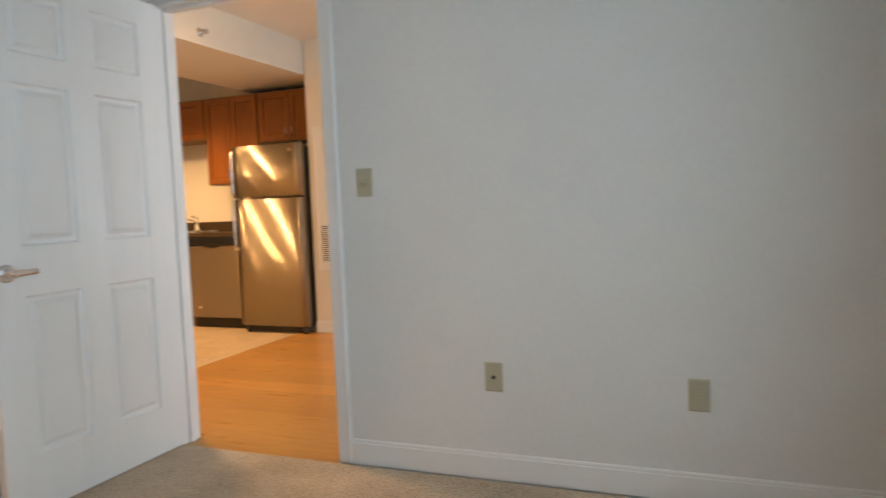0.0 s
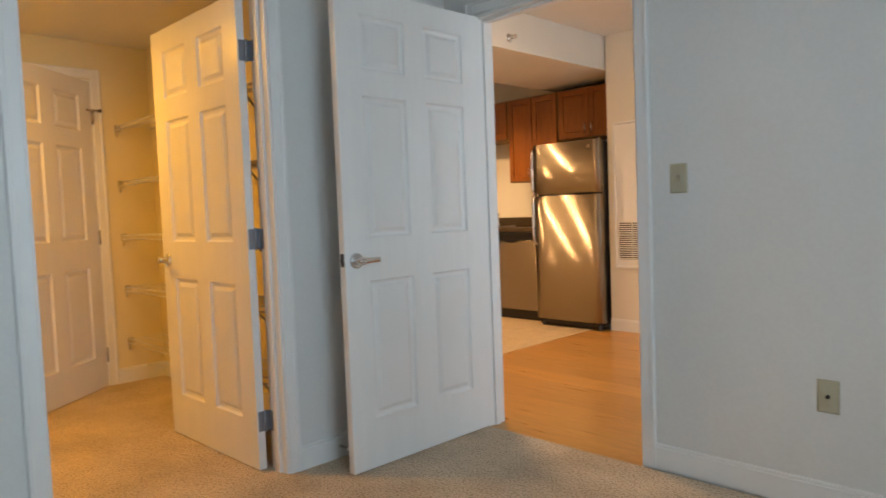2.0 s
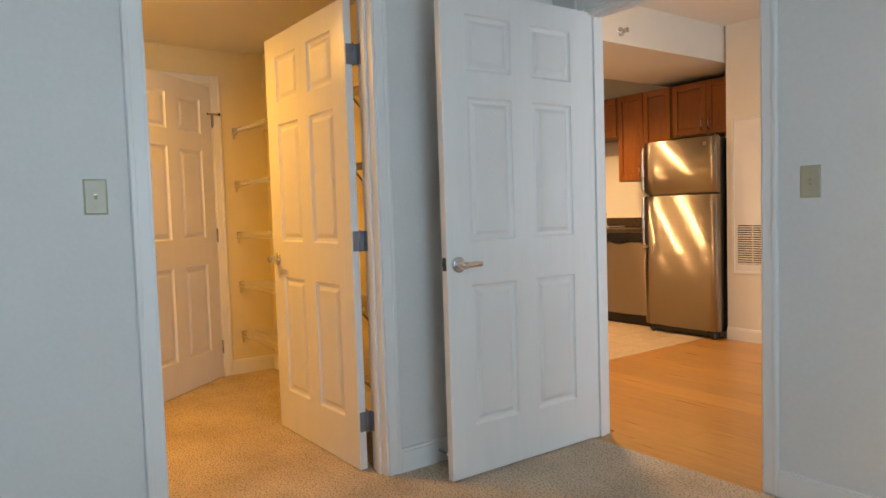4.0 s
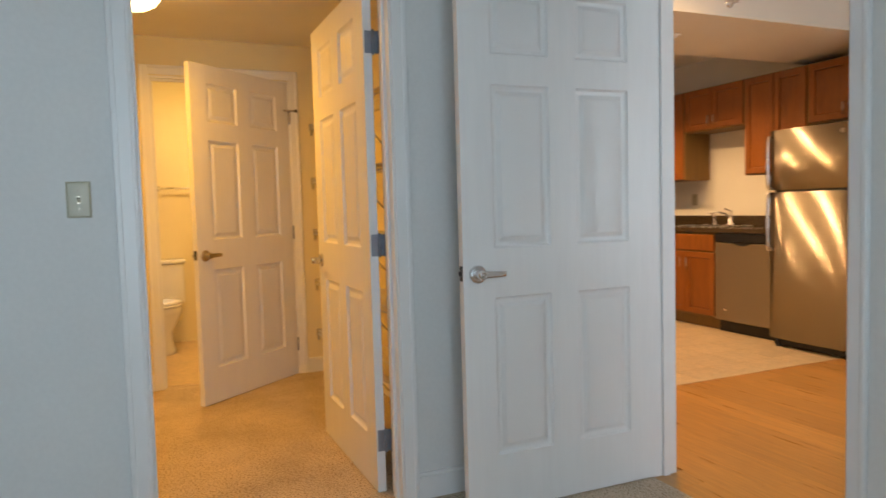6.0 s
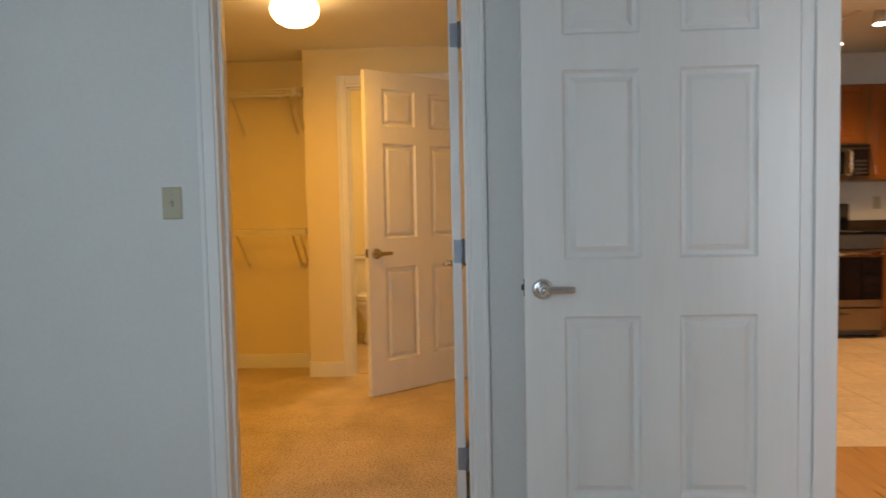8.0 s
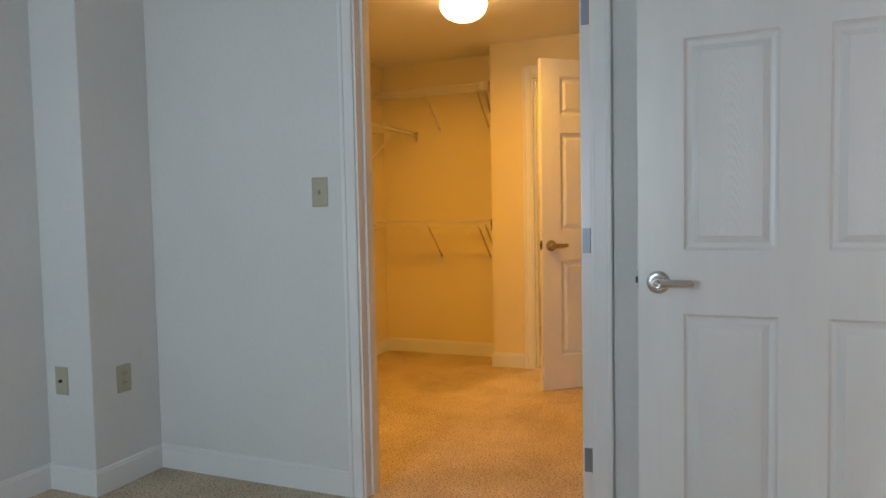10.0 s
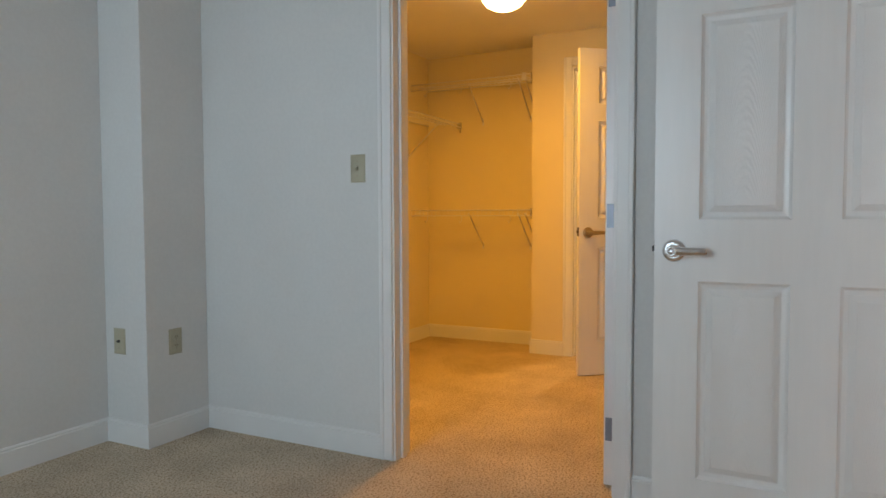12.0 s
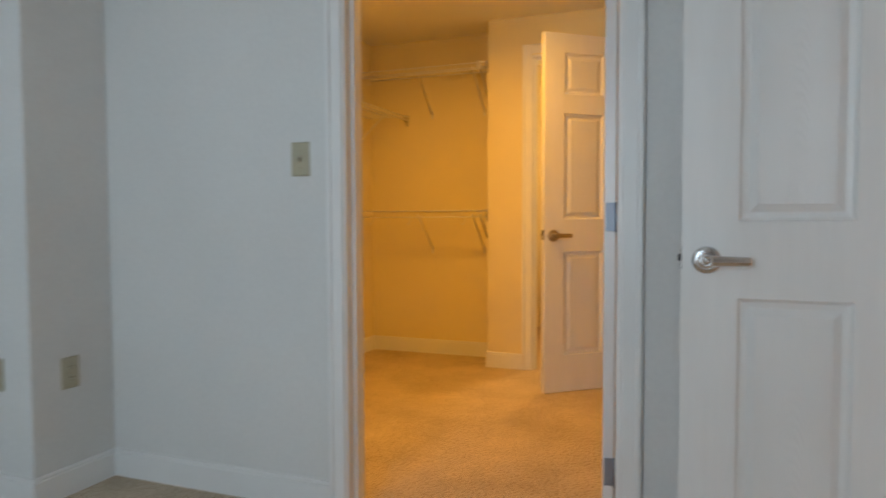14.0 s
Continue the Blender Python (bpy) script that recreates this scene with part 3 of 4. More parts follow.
        if wide:
            for dz in (-0.030, 0.0, 0.030):
                bm = bmesh.new()
                e = swing * (T / 2 + gap)
                rod(bm, (-0.026 + 0.3 * abs(dz), e - 0.0022, hz + dz), (-0.026 + 0.3 * abs(dz), e + 0.0022, hz + dz), 0.0038, 10)
                put("screw", bm, M_BRASS, hinge)
    return d


door("door_1", (XC - TW - 0.006, CO[1] - 0.034), 180.6, 0.866, "white six-panel closet door standing open at a right angle", M_NICKEL, -1, gap=0.024)
door("door_2", (KO[0] + 0.001, YN - 0.013), 269.3, 0.870, "white six-panel bedroom door standing open along the wall", M_NICKEL, -1, hinge_metal=M_HINGE_LIGHT)
door("door_3", (XB + 0.008, BO[1] - 0.008), math.degrees(math.atan2(1.165 - BO[1], -4.455 - XB)), 0.885, "white six-panel bathroom door standing half open", M_BRASS, 1, wide=False)

# ---- lamps ----


def dome_lamp(x, y, z, r, glass, label, power, color):
    d = thing("ceiling_light", pose(x, y, z), label, "ceiling light")
    bm = bmesh.new()
    lathe(bm, [(r * 1.06, 0), (r * 1.08, -0.012), (r * 1.02, -0.030), (r * 0.92, -0.034)], pose(x, y, z), 40)
    part("pan", bm, M_LAMPBASE, d)
    bm = bmesh.new()
    lathe(bm, [(r * 0.90, -0.034), (r, -0.050), (r * 1.04, -0.075), (r * 0.98, -0.105), (r * 0.80, -0.135), (r * 0.5, -0.155), (r * 0.15, -0.163)], pose(x, y, z), 40)
    part("shade", bm, glass, d, "lit white glass bowl")
    if power:
        data = lamp("bowl_light", "AREA", look((x, y, z - 0.175), (x, y, 0)), power, color).data
        data.shape, data.size = "DISK", r * 1.6
    return d


dome_lamp(-3.87, 0.91, CEIL_C, 0.124, M_DOME, "round flush closet light with glowing glass bowl", 21.5, WARM)
dome_lamp(-5.95, 1.35, 2.40, 0.145, M_DOME_BATH, "round flush bathroom light with glowing glass bowl", 9, (1.0, 0.60, 0.28))
# unseen lamp, added behind the open door to brighten hall wall and bulkhead
dome_lamp(-3.0, 3.35, CEIL_K, 0.12, M_DOME_ADDED, "added living-area light, out of view, with glowing glass bowl", 19, KITCHEN_WARM)

track = thing("track_light", pose(-5.14, 4.72, CEIL_K), "white ceiling track with three lit spot heads", "track light")
bm = bmesh.new()
box(bm, -6.0, -4.45, 4.705, 4.735, CEIL_K - 0.02, CEIL_K, 0.002)
part("track", bm, M_LAMPBASE, track)
for x in (-5.73, -5.14, -4.62):
    bm = bmesh.new()
    rod(bm, (x, 4.72, CEIL_K - 0.02), (x, 4.72, CEIL_K - 0.07), 0.008)
    lathe(bm, [(0.022, 0), (0.040, -0.015), (0.048, -0.06), (0.056, -0.105)], pose(x, 4.72, CEIL_K - 0.065), 24)
    head = part("spot_head", bm, M_LAMPBASE, track)
    bm = bmesh.new()
    lathe(bm, [(0.050, -0.106), (0.046, -0.112), (0.02, -0.118)], pose(x, 4.72, CEIL_K - 0.065), 24)
    part("bulb", bm, M_BULB, head)
    lamp("spot", "SPOT", look((x, 4.72, CEIL_K - 0.20), (x, 4.9, 0)), 62, KITCHEN_WARM, spot=140, radius=0.025)

# ---- kitchen ----


def cabinet_front(parent, x0, x1, z0, z1, handle=None, drawer=False, t=0.02):
    """One door or drawer front on a cabinet: frame, recessed panel and a pull. handle: (x, z, vertical)."""
    bm = bmesh.new()
    s = 0.052 if not drawer else 0.0
    if drawer:
        box(bm, x0, x1, -t, -0.001, z0, z1, 0.004)
        d = part("drawer", bm, M_OAK, parent, local=True)
    else:
        for a, b, c, e in ((x0, x0 + s, z0, z1), (x1 - s, x1, z0, z1), (x0 + s, x1 - s, z0, z0 + s), (x0 + s, x1 - s, z1 - s, z1)):
            box(bm, a, b, -t, -0.001, c, e, 0.003)
        d = part("door", bm, M_OAK, parent, local=True)
        bm = bmesh.new()
        a = [(x0 + s, z0 + s), (x1 - s, z0 + s), (x1 - s, z1 - s), (x0 + s, z1 - s)]
        lo = [bm.verts.new((x, -t + 0.012, z)) for x, z in a]
        i = 0.012
        hi = [bm.verts.new((x, -t + 0.007, z)) for x, z in ((x0 + s + i, z0 + s + i), (x1 - s - i, z0 + s + i), (x1 - s - i, z1 - s - i), (x0 + s + i, z1 - s - i))]
        for k in range(4):
            bm.faces.new((lo[k], lo[(k + 1) % 4], hi[(k + 1) % 4], hi[k]))
        bm.faces.new(hi)
        bm.faces.new(lo[::-1])
        part("panel", bm, M_OAK, d, local=True)
    if handle:
        hx, hz, up = handle
        bm = bmesh.new()
        L = 0.048
        dv = Vector((0, 0, 1)) if up else Vector((1, 0, 0))
        c = Vector((hx, -t - 0.026, hz))
        tube(bm, [c - dv * L + Vector((0, 0.026, 0)), c - dv * L * 0.9, c, c + dv * L * 0.9, c + dv * L + Vector((0, 0.026, 0))], 0.005, 8)
        part("handle", bm, M_NICKEL, d, "satin metal bar pull", local=True)
    return d


def cabinet(label, m, w, depth, h, fronts, toe=0.0):
    c = thing("kitchen_cabinet", m, label, "cabinet", group="kitchen cabinets")
    bm = bmesh.new()
    box(bm, 0, w, 0, depth, toe, h, 0.002)
    if toe:
        box(bm, 0.002, w - 0.002, 0.06, depth, 0, toe)
    part("body", bm, M_SIDE, c, "olive-tan laminate carcass", local=True)
    for f in fronts:
        cabinet_front(c, *f)
    return c


def two_doors(w, z0, z1, hz, g=0.012):
    return [(g, w / 2 - 0.003, z0, z1, (w / 2 - 0.035, hz, True)), (w / 2 + 0.003, w - g, z0, z1, (w / 2 + 0.035, hz, True))]


YU, XU = 5.88, -6.52          # upper cabinet fronts
YB, XBS = 5.60, -6.24         # base cabinet fronts
UT = 2.236
for x0, x1, z0, lab in ((-5.50, -4.76, 1.83, "honey oak wall cabinet with two doors above the sink"), (-4.755, -4.12, 1.375, "tall honey oak wall cabinet with two doors"), (-4.115, -3.395, 1.75, "honey oak wall cabinet with two doors above the refrigerator"), (-6.16, -5.505, 1.365, "honey oak wall cabinet with two doors in the corner")):
    w = x1 - x0
    cabinet(lab, pose(x0, YU, z0), w, YK - YU - 0.002, UT - z0, two_doors(w, 0.012, UT - z0 - 0.012, 0.09))
cabinet("honey oak wall cabinet with one door beside the microwave", pose(XU, 5.435, 1.37, 0, 0, 90), 0.44, XU - XS - 0.003, UT - 1.37, [(0.012, 0.40, 0.012, 0.854, (0.05, 0.09, True))])
cabinet("short honey oak wall cabinet above the microwave", pose(XU, 4.665, 1.70, 0, 0, 90), 0.765, XU - XS - 0.003, UT - 1.70, two_doors(0.765, 0.012, 0.524, 0.08))
cabinet("honey oak base cabinet under the sink", pose(-5.565, YB, FK), 0.74, 0.6, 0.885, [(0.012, 0.728, 0.715, 0.865, None, True)] + [(0.012, 0.367, 0.125, 0.70, (0.33, 0.60, True)), (0.373, 0.728, 0.125, 0.70, (0.41, 0.60, True))], toe=0.105)
cabinet("honey oak base cabinet with four drawers", pose(-5.94, YB, FK), 0.37, 0.6, 0.885, [(0.012, 0.358, z0, z1, (0.185, (z0 + z1) / 2, False), True) for z0, z1 in ((0.125, 0.315), (0.33, 0.52), (0.535, 0.725), (0.74, 0.865))], toe=0.105)
cabinet("honey oak corner base cabinet beside the stove", pose(XBS, 5.40, FK, 0, 0, 90), 0.20, 0.6, 0.885, [(0.012, 0.19, 0.125, 0.865, (0.05, 0.78, True))], toe=0.105)
bm = bmesh.new()
box(bm, XS + 0.002, -5.942, YB + 0.004, YK - 0.002, FK, 0.87)
box(bm, XS + 0.002, XBS - 0.001, YB + 0.002, YB + 0.01, FK, 0.87)
tagged(solid("corner_cabinet", bm, M_OAK, "plain honey oak blind corner carcass", "cabinet", kind=""), group="kitchen cabinets")

# worktop with its upstand
wt = thing("worktop", pose(-5.5, 5.9, 0.87), "dark speckled granite worktop along two walls", "worktop")
bm = bmesh.new()
box(bm, XS + 0.002, -4.145, YB - 0.03, YK - 0.002, 0.872, 0.91, 0.003)
box(bm, XS + 0.002, XBS + 0.03, 5.40, YB - 0.031, 0.872, 0.91, 0.003)
box(bm, XS + 0.002, XBS + 0.03, 4.1, 4.63, 0.872, 0.91, 0.003)
part("slab", bm, M_GRANITE, wt)
bm = bmesh.new()
box(bm, XS + 0.024, -4.145, YK - 0.022, YK - 0.002, 0.9105, 1.005, 0.002)
box(bm, XS + 0.002, XS + 0.022, 5.40, YK - 0.002, 0.9105, 1.005, 0.002)
part("upstand", bm, M_GRANITE, wt)
cabinet("honey oak base cabinet on the far side of the stove", pose(XBS, 4.1, FK, 0, 0, 90), 0.53, 0.6, 0.885, two_doors(0.53, 0.125, 0.865, 0.78), toe=0.105)

# sink and tap
sk = thing("sink", pose(-5.2, 5.9, 0.91), "stainless drop-in sink in the worktop", "sink")
bm = bmesh.new()
for a, b, c, d in ((-5.50, -4.90, 5.66, 5.68), (-5.50, -4.90, 6.06, 6.13), (-5.50, -5.48, 5.68, 6.06), (-4.92, -4.90, 5.68, 6.06)):
    box(bm, a, b, c, d, 0.9105, 0.917, 0.002)
part("rim", bm, M_STEEL_PLAIN, sk)
# no hollow: a flat dark sheet paints the bowl's shade inside the rim
bm = bmesh.new()
box(bm, -5.48, -4.92, 5.68, 6.06, 0.9102, 0.912)
part("bowl", bm, M_GREY, sk)
tp = thing("tap", pose(-5.13, 6.09, 0.917), "chrome kitchen tap with a short curved spout and lever", "tap")
bm = bmesh.new()
lathe(bm, [(0.028, 0), (0.028, 0.012), (0.019, 0.02), (0.018, 0.09), (0.012, 0.10)], pose(-5.13, 6.09, 0.917), 20)
part("body", bm, M_STEEL_PLAIN, tp)
bm = bmesh.new()
tube(bm, [(-5.13, 6.09, 0.99), (-5.14, 6.03, 1.03), (-5.15, 5.96, 1.045), (-5.16, 5.90, 1.035), (-5.16, 5.88, 1.01)], 0.010, 10)
part("spout", bm, M_STEEL_PLAIN, tp)
bm = bmesh.new()
tube(bm, [(-5.13, 6.09, 1.015), (-5.10, 6.08, 1.05), (-5.17, 6.06, 1.075)], 0.008, 10)
part("lever", bm, M_STEEL_PLAIN, tp)
sp = thing("tap_sprayer", pose(-5.33, 6.09, 0.917), "small chrome side sprayer beside the tap", "sprayer")
bm = bmesh.new()
lathe(bm, [(0.02, 0), (0.02, 0.01), (0.012, 0.02), (0.013, 0.07), (0.017, 0.09), (0.008, 0.10)], pose(-5.33, 6.09, 0.917), 16)
part("head", bm, M_STEEL_PLAIN, sp)
bm = bmesh.new()
tube(bm, [(-5.33, 6.09, 1.005), (-5.35, 6.05, 1.03), (-5.37, 6.02, 1.03)], 0.009, 8)
part("nozzle", bm, M_STEEL_PLAIN, sp)

# dishwasher
dw = thing("dishwasher", pose(-4.515, YB, FK), "stainless dishwasher with black control strip under the worktop", "dishwasher")
x0, x1 = -4.82, -4.21
bm = bmesh.new()
box(bm, x0, x1, YB + 0.01, YK - 0.02, 0.085, 0.868)
part("tub", bm, M_GREY, dw)
bm = bmesh.new()
box(bm, x0 + 0.003, x1 - 0.003, YB - 0.025, YB + 0.009, 0.09, 0.785, 0.006)
part("door", bm, M_STEEL, dw, "brushed stainless door")
bm = bmesh.new()
box(bm, x0 + 0.003, x1 - 0.003, YB - 0.03, YB + 0.009, 0.79, 0.865, 0.006)
panel = part("control_panel", bm, M_BLACK, dw, "glossy black control strip")
bm = bmesh.new()
for i in range(9):
    a = -4.515 - 0.10 + 0.20 * i / 9
    b = -4.515 - 0.10 + 0.20 * (i + 1) / 9
    u, v = (a + 4.515) / 0.10, (b + 4.515) / 0.10
    box(bm, a, b, YB - 0.04, YB - 0.026, 0.79 - 0.030 * (1 - ((u + v) / 2) ** 2), 0.80)
part("handle", bm, M_BLACK, panel, "curved black pocket handle")
bm = bmesh.new()
box(bm, x0 + 0.01, x1 - 0.01, YB + 0.03, YB + 0.05, FK, 0.088)
part("kick_plate", bm, M_BLACK, dw)
bm = bmesh.new()
lathe(bm, [(0.012, 0), (0.012, 0.002), (0.010, 0.003)], Matrix.Translation((-4.70, YB - 0.025, 0.19)) @ Matrix.Rotation(math.pi / 2, 4, "X"), 16)
part("badge", bm, M_STEEL_PLAIN, dw)

# refrigerator
FX0, FX1, FY, FT = -4.128, -3.405, 5.44, 1.69
fr = thing("refrigerator", pose((FX0 + FX1) / 2, FY + 0.35, FK), "stainless top-freezer refrigerator with black sides in a recess", "refrigerator")
bm = bmesh.new()
box(bm, FX0 + 0.006, FX1 - 0.004, FY + 0.075, YK - 0.03, 0.045, FT - 0.015, 0.006)
part("cabinet_body", bm, M_BLACK, fr, "black textured cabinet")


def fridge_door(z0, z1):
    """A door with a slightly bowed steel face."""
    bm = bmesh.new()
    n = 12
    r = []
    for i in range(n + 1):
        u = i / n
        bow = 0.012 * (1 - (2 * u - 1) ** 2)
        edge = 0.012 if i in (0, n) else 0.0
        r.append((FX0 + u * (FX1 - FX0), FY + 0.012 - bow + edge))
    lo = [bm.verts.new((x, y, z0)) for x, y in r] + [bm.verts.new((FX1, FY + 0.07, z0)), bm.verts.new((FX0, FY + 0.07, z0))]
    hi = [bm.verts.new((x, y, z1)) for x, y in r] + [bm.verts.new((FX1, FY + 0.07, z1)), bm.verts.new((FX0, FY + 0.07, z1))]
    k = len(lo)
    for i in range(k):
        bm.faces.new((lo[i], lo[(i + 1) % k], hi[(i + 1) % k], hi[i])).smooth = i < n
    bm.faces.new(lo[::-1])
    bm.faces.new(hi)
    return part("door", bm, M_STEEL, fr, "brushed stainless door")


upper, lower = fridge_door(1.225, FT), fridge_door(0.055, 1.208)
for d, z0, z1 in ((upper, 1.235, 1.64), (lower, 0.76, 1.20)):
    bm = bmesh.new()
    hx = FX0 + 0.034
    zs = [z0 + (z1 - z0) * i / 10 for i in range(11)]
    pts = [(hx, FY + 0.006, z0)] + [(hx, FY - 0.030 - 0.014 * math.sin(math.pi * (z - z0) / (z1 - z0)) ** 0.5, z) for z in zs] + [(hx, FY + 0.006, z1)]
    tube(bm, pts, 0.0125, 10)
    part("handle", bm, M_STEEL_PLAIN, d, "long bowed steel handle")
bm = bmesh.new()
box(bm, FX0 + 0.02, FX1 - 0.02, FY + 0.05, FY + 0.09, 0.0, 0.05)
part("base_grille", bm, M_BLACK, fr)
bm = bmesh.new()
box(bm, FX1 - 0.07, FX1 - 0.02, FY + 0.02, FY + 0.07, FT + 0.0005, FT + 0.014, 0.003)
part("hinge_cover", bm, M_BLACK, fr)
bm = bmesh.new()
lathe(bm, [(0.017, 0), (0.017, 0.002), (0.014, 0.003)], Matrix.Translation((FX1 - 0.10, FY + 0.006, FT - 0.06)) @ Matrix.Rotation(math.pi / 2, 4, "X"), 20)
part("badge", bm, M_BRASS, upper)
for x in (FX0 + 0.06, FX1 - 0.05):
    bm = bmesh.new()
    rod(bm, (x, FY + 0.05, FK), (x, FY + 0.05, 0.05), 0.018, 12)
    part("foot", bm, M_GREY, fr)

# stove, microwave
SY0, SY1 = 4.665, 5.42
st = thing("stove", pose(-6.5, 5.02, FK), "freestanding stainless electric range with black glass oven door", "stove")
bm = bmesh.new()
box(bm, XS + 0.03, -6.25, SY0, SY1, FK + 0.03, 0.90, 0.004)
part("body", bm, M_GREY, st)
bm = bmesh.new()
box(bm, XS + 0.03, -6.20, SY0, SY1, 0.901, 0.918, 0.004)
part("cooktop", bm, M_GLASSBLACK, st)
bm = bmesh.new()
box(bm, -6.249, -6.205, SY0 + 0.004, SY1 - 0.004, 0.77, 0.895, 0.008)
part("front_rail", bm, M_GREY, st)
bm = bmesh.new()
box(bm, -6.249, -6.205, SY0 + 0.004, SY1 - 0.004, 0.265, 0.765, 0.008)
od = part("oven_door", bm, M_STEEL, st)
bm = bmesh.new()
box(bm, -6.2045, -6.200, SY0 + 0.03, SY1 - 0.03, 0.33, 0.70, 0.001)
part("glass", bm, M_GLASSBLACK, od, "black glass oven window")
bm = bmesh.new()
rod(bm, (-6.16, SY0 + 0.05, 0.735), (-6.16, SY1 - 0.05, 0.735), 0.013, 12)
for y in (SY0 + 0.07, SY1 - 0.07):
    rod(bm, (-6.206, y, 0.735), (-6.16, y, 0.735), 0.009)
part("handle", bm, M_STEEL_PLAIN, od)
bm = bmesh.new()
box(bm, -6.249, -6.205, SY0 + 0.004, SY1 - 0.004, 0.06, 0.255, 0.008)
dr = part("drawer", bm, M_STEEL, st)
bm = bmesh.new()
box(bm, -6.2045, -6.199, 4.93, 5.11, 0.20, 0.215, 0.001)
part("grip", bm, M_BLACK, dr)
bm = bmesh.new()
box(bm, XS + 0.03, XS + 0.09, SY0, SY1, 0.919, 1.165, 0.012)
bg = part("backguard", bm, M_GLASSBLACK, st)
for y in (4.74, 4.84, 5.20, 5.30):
    bm = bmesh.new()
    rod(bm, (XS + 0.09, y, 1.06), (XS + 0.115, y, 1.06), 0.02, 16)
    part("knob", bm, M_BLACK, bg)
for x, y, r in ((-6.38, 4.83, 0.09), (-6.38, 5.2, 0.11), (-6.62, 4.83, 0.11), (-6.62, 5.2, 0.09)):
    bm = bmesh.new()
    lathe(bm, [(r, 0), (r, 0.0012), (r - 0.004, 0.0015), (r - 0.006, 0.001)], pose(x, y, 0.918), 32)
    part("burner", bm, M_GREY, st)

mw = thing("microwave", pose(-6.65, 5.05, 1.37), "stainless over-range microwave with black window", "microwave")
bm = bmesh.new()
box(bm, XS + 0.003, -6.47, 4.667, 5.428, 1.372, 1.695, 0.004)
part("body", bm, M_STEEL, mw)
bm = bmesh.new()
box(bm, -6.469, -6.45, 4.67, 5.425, 1.40, 1.66, 0.004)
md = part("door", bm, M_STEEL, mw)
bm = bmesh.new()
box(bm, -6.4495, -6.446, 4.70, 5.20, 1.43, 1.63, 0.001)
part("window", bm, M_GLASSBLACK, md)
bm = bmesh.new()
box(bm, -6.4495, -6.446, 5.27, 5.415, 1.41, 1.65, 0.001)
cp = part("control_panel", bm, M_GLASSBLACK, mw)
for k in range(4):
    for j in range(3):
        bm = bmesh.new()
        box(bm, -6.4455, -6.4445, 5.295 + 0.035 * j, 5.318 + 0.035 * j, 1.43 + 0.035 * k, 1.448 + 0.035 * k)
        part("button", bm, M_GREY, cp)
bm = bmesh.new()
tube(bm, [(-6.45, 5.235, 1.42), (-6.41, 5.235, 1.44), (-6.405, 5.235, 1.53), (-6.41, 5.235, 1.62), (-6.45, 5.235, 1.64)], 0.012, 10)
part("handle", bm, M_STEEL_PLAIN, md)
bm = bmesh.new()
box(bm, -6.469, -6.455, 4.67, 5.425, 1.665, 1.69, 0.001)
part("vent_strip", bm, M_BLACK, mw)

# ---- hall wall: access panel with grilles ----
ap = thing("access_panel", pose(-3.07, YH, 0.54), "white wall access panel with two louvred air grilles", "access panel")
bm = bmesh.new()
AX0, AX1, AZ0, AZ1 = -3.338, -2.80, 0.545, 1.82
box(bm, AX0, AX0 + 0.022, YH - 0.016, YH, AZ0, AZ1, 0.003)
box(bm, AX1 - 0.022, AX1, YH - 0.016, YH, AZ0, AZ1, 0.003)
box(bm, AX0 + 0.022, AX1 - 0.022, YH - 0.016, YH, AZ1 - 0.022, AZ1, 0.003)
box(bm, AX0 + 0.022, AX1 - 0.022, YH - 0.016, YH, AZ0, AZ0 + 0.022, 0.003)
part("frame", bm, M_TRIM, ap)
bm = bmesh.new()
box(bm, AX0 + 0.023, AX1 - 0.023, YH - 0.010, YH - 0.001, AZ0 + 0.023, AZ1 - 0.023)
part("board", bm, M_TRIM, ap)
for gx0 in (-3.288, -3.155, -3.022):
    # thin dark sheet on the board gives the shade behind the slats
    bm = bmesh.new()
    box(bm, gx0, gx0 + 0.122, YH - 0.0108, YH - 0.0100, 0.625, 0.945)
    g = part("grille", bm, M_DARK, ap, "dark sheet painting the shade behind the louvres")
    for i in range(17):
        bm = bmesh.new()
        z = 0.632 + i * 0.0187
        box(bm, gx0, gx0 + 0.122, -0.003, 0.003, -0.0045, 0.0045, 0.0, Matrix.Translation((0, YH - 0.014, z)) @ Matrix.Rotation(0.6, 4, "X"))
        part("slat", bm, M_TRIM, g)

# fire sprinkler on the bulkhead
fs = thing("fire_sprinkler", pose(-3.405, 4.28, 2.375), "small chrome sidewall fire sprinkler on the bulkhead", "sprinkler")
bm = bmesh.new()
lathe(bm, [(0.033, 0), (0.033, 0.003), (0.020, 0.010), (0.012, 0.012), (0.011, 0.03)], Matrix.Translation((-3.405, 4.28, 2.375)) @ Matrix.Rotation(math.pi / 2, 4, "Y"), 20)
part("escutcheon", bm, M_NICKEL, fs)
bm = bmesh.new()
rod(bm, (-3.375, 4.28, 2.363), (-3.35, 4.28, 2.363), 0.004)
rod(bm, (-3.375, 4.28, 2.387), (-3.35, 4.28, 2.387), 0.004)
box(bm, -3.352, -3.345, 4.265, 4.295, 2.36, 2.392, 0.001)
part("deflector", bm, M_NICKEL, fs)

# concealed sprinkler cover under the bulkhead
fc = thing("sprinkler_cover", pose(-3.867, 4.269, 2.29), "small flat white sprinkler cover under the bulkhead", "sprinkler")
bm = bmesh.new()
lathe(bm, [(0.040, 0), (0.040, -0.004), (0.034, -0.008), (0.012, -0.010), (0.010, -0.024), (0.016, -0.026)], pose(-3.867, 4.269, 2.29), 24)
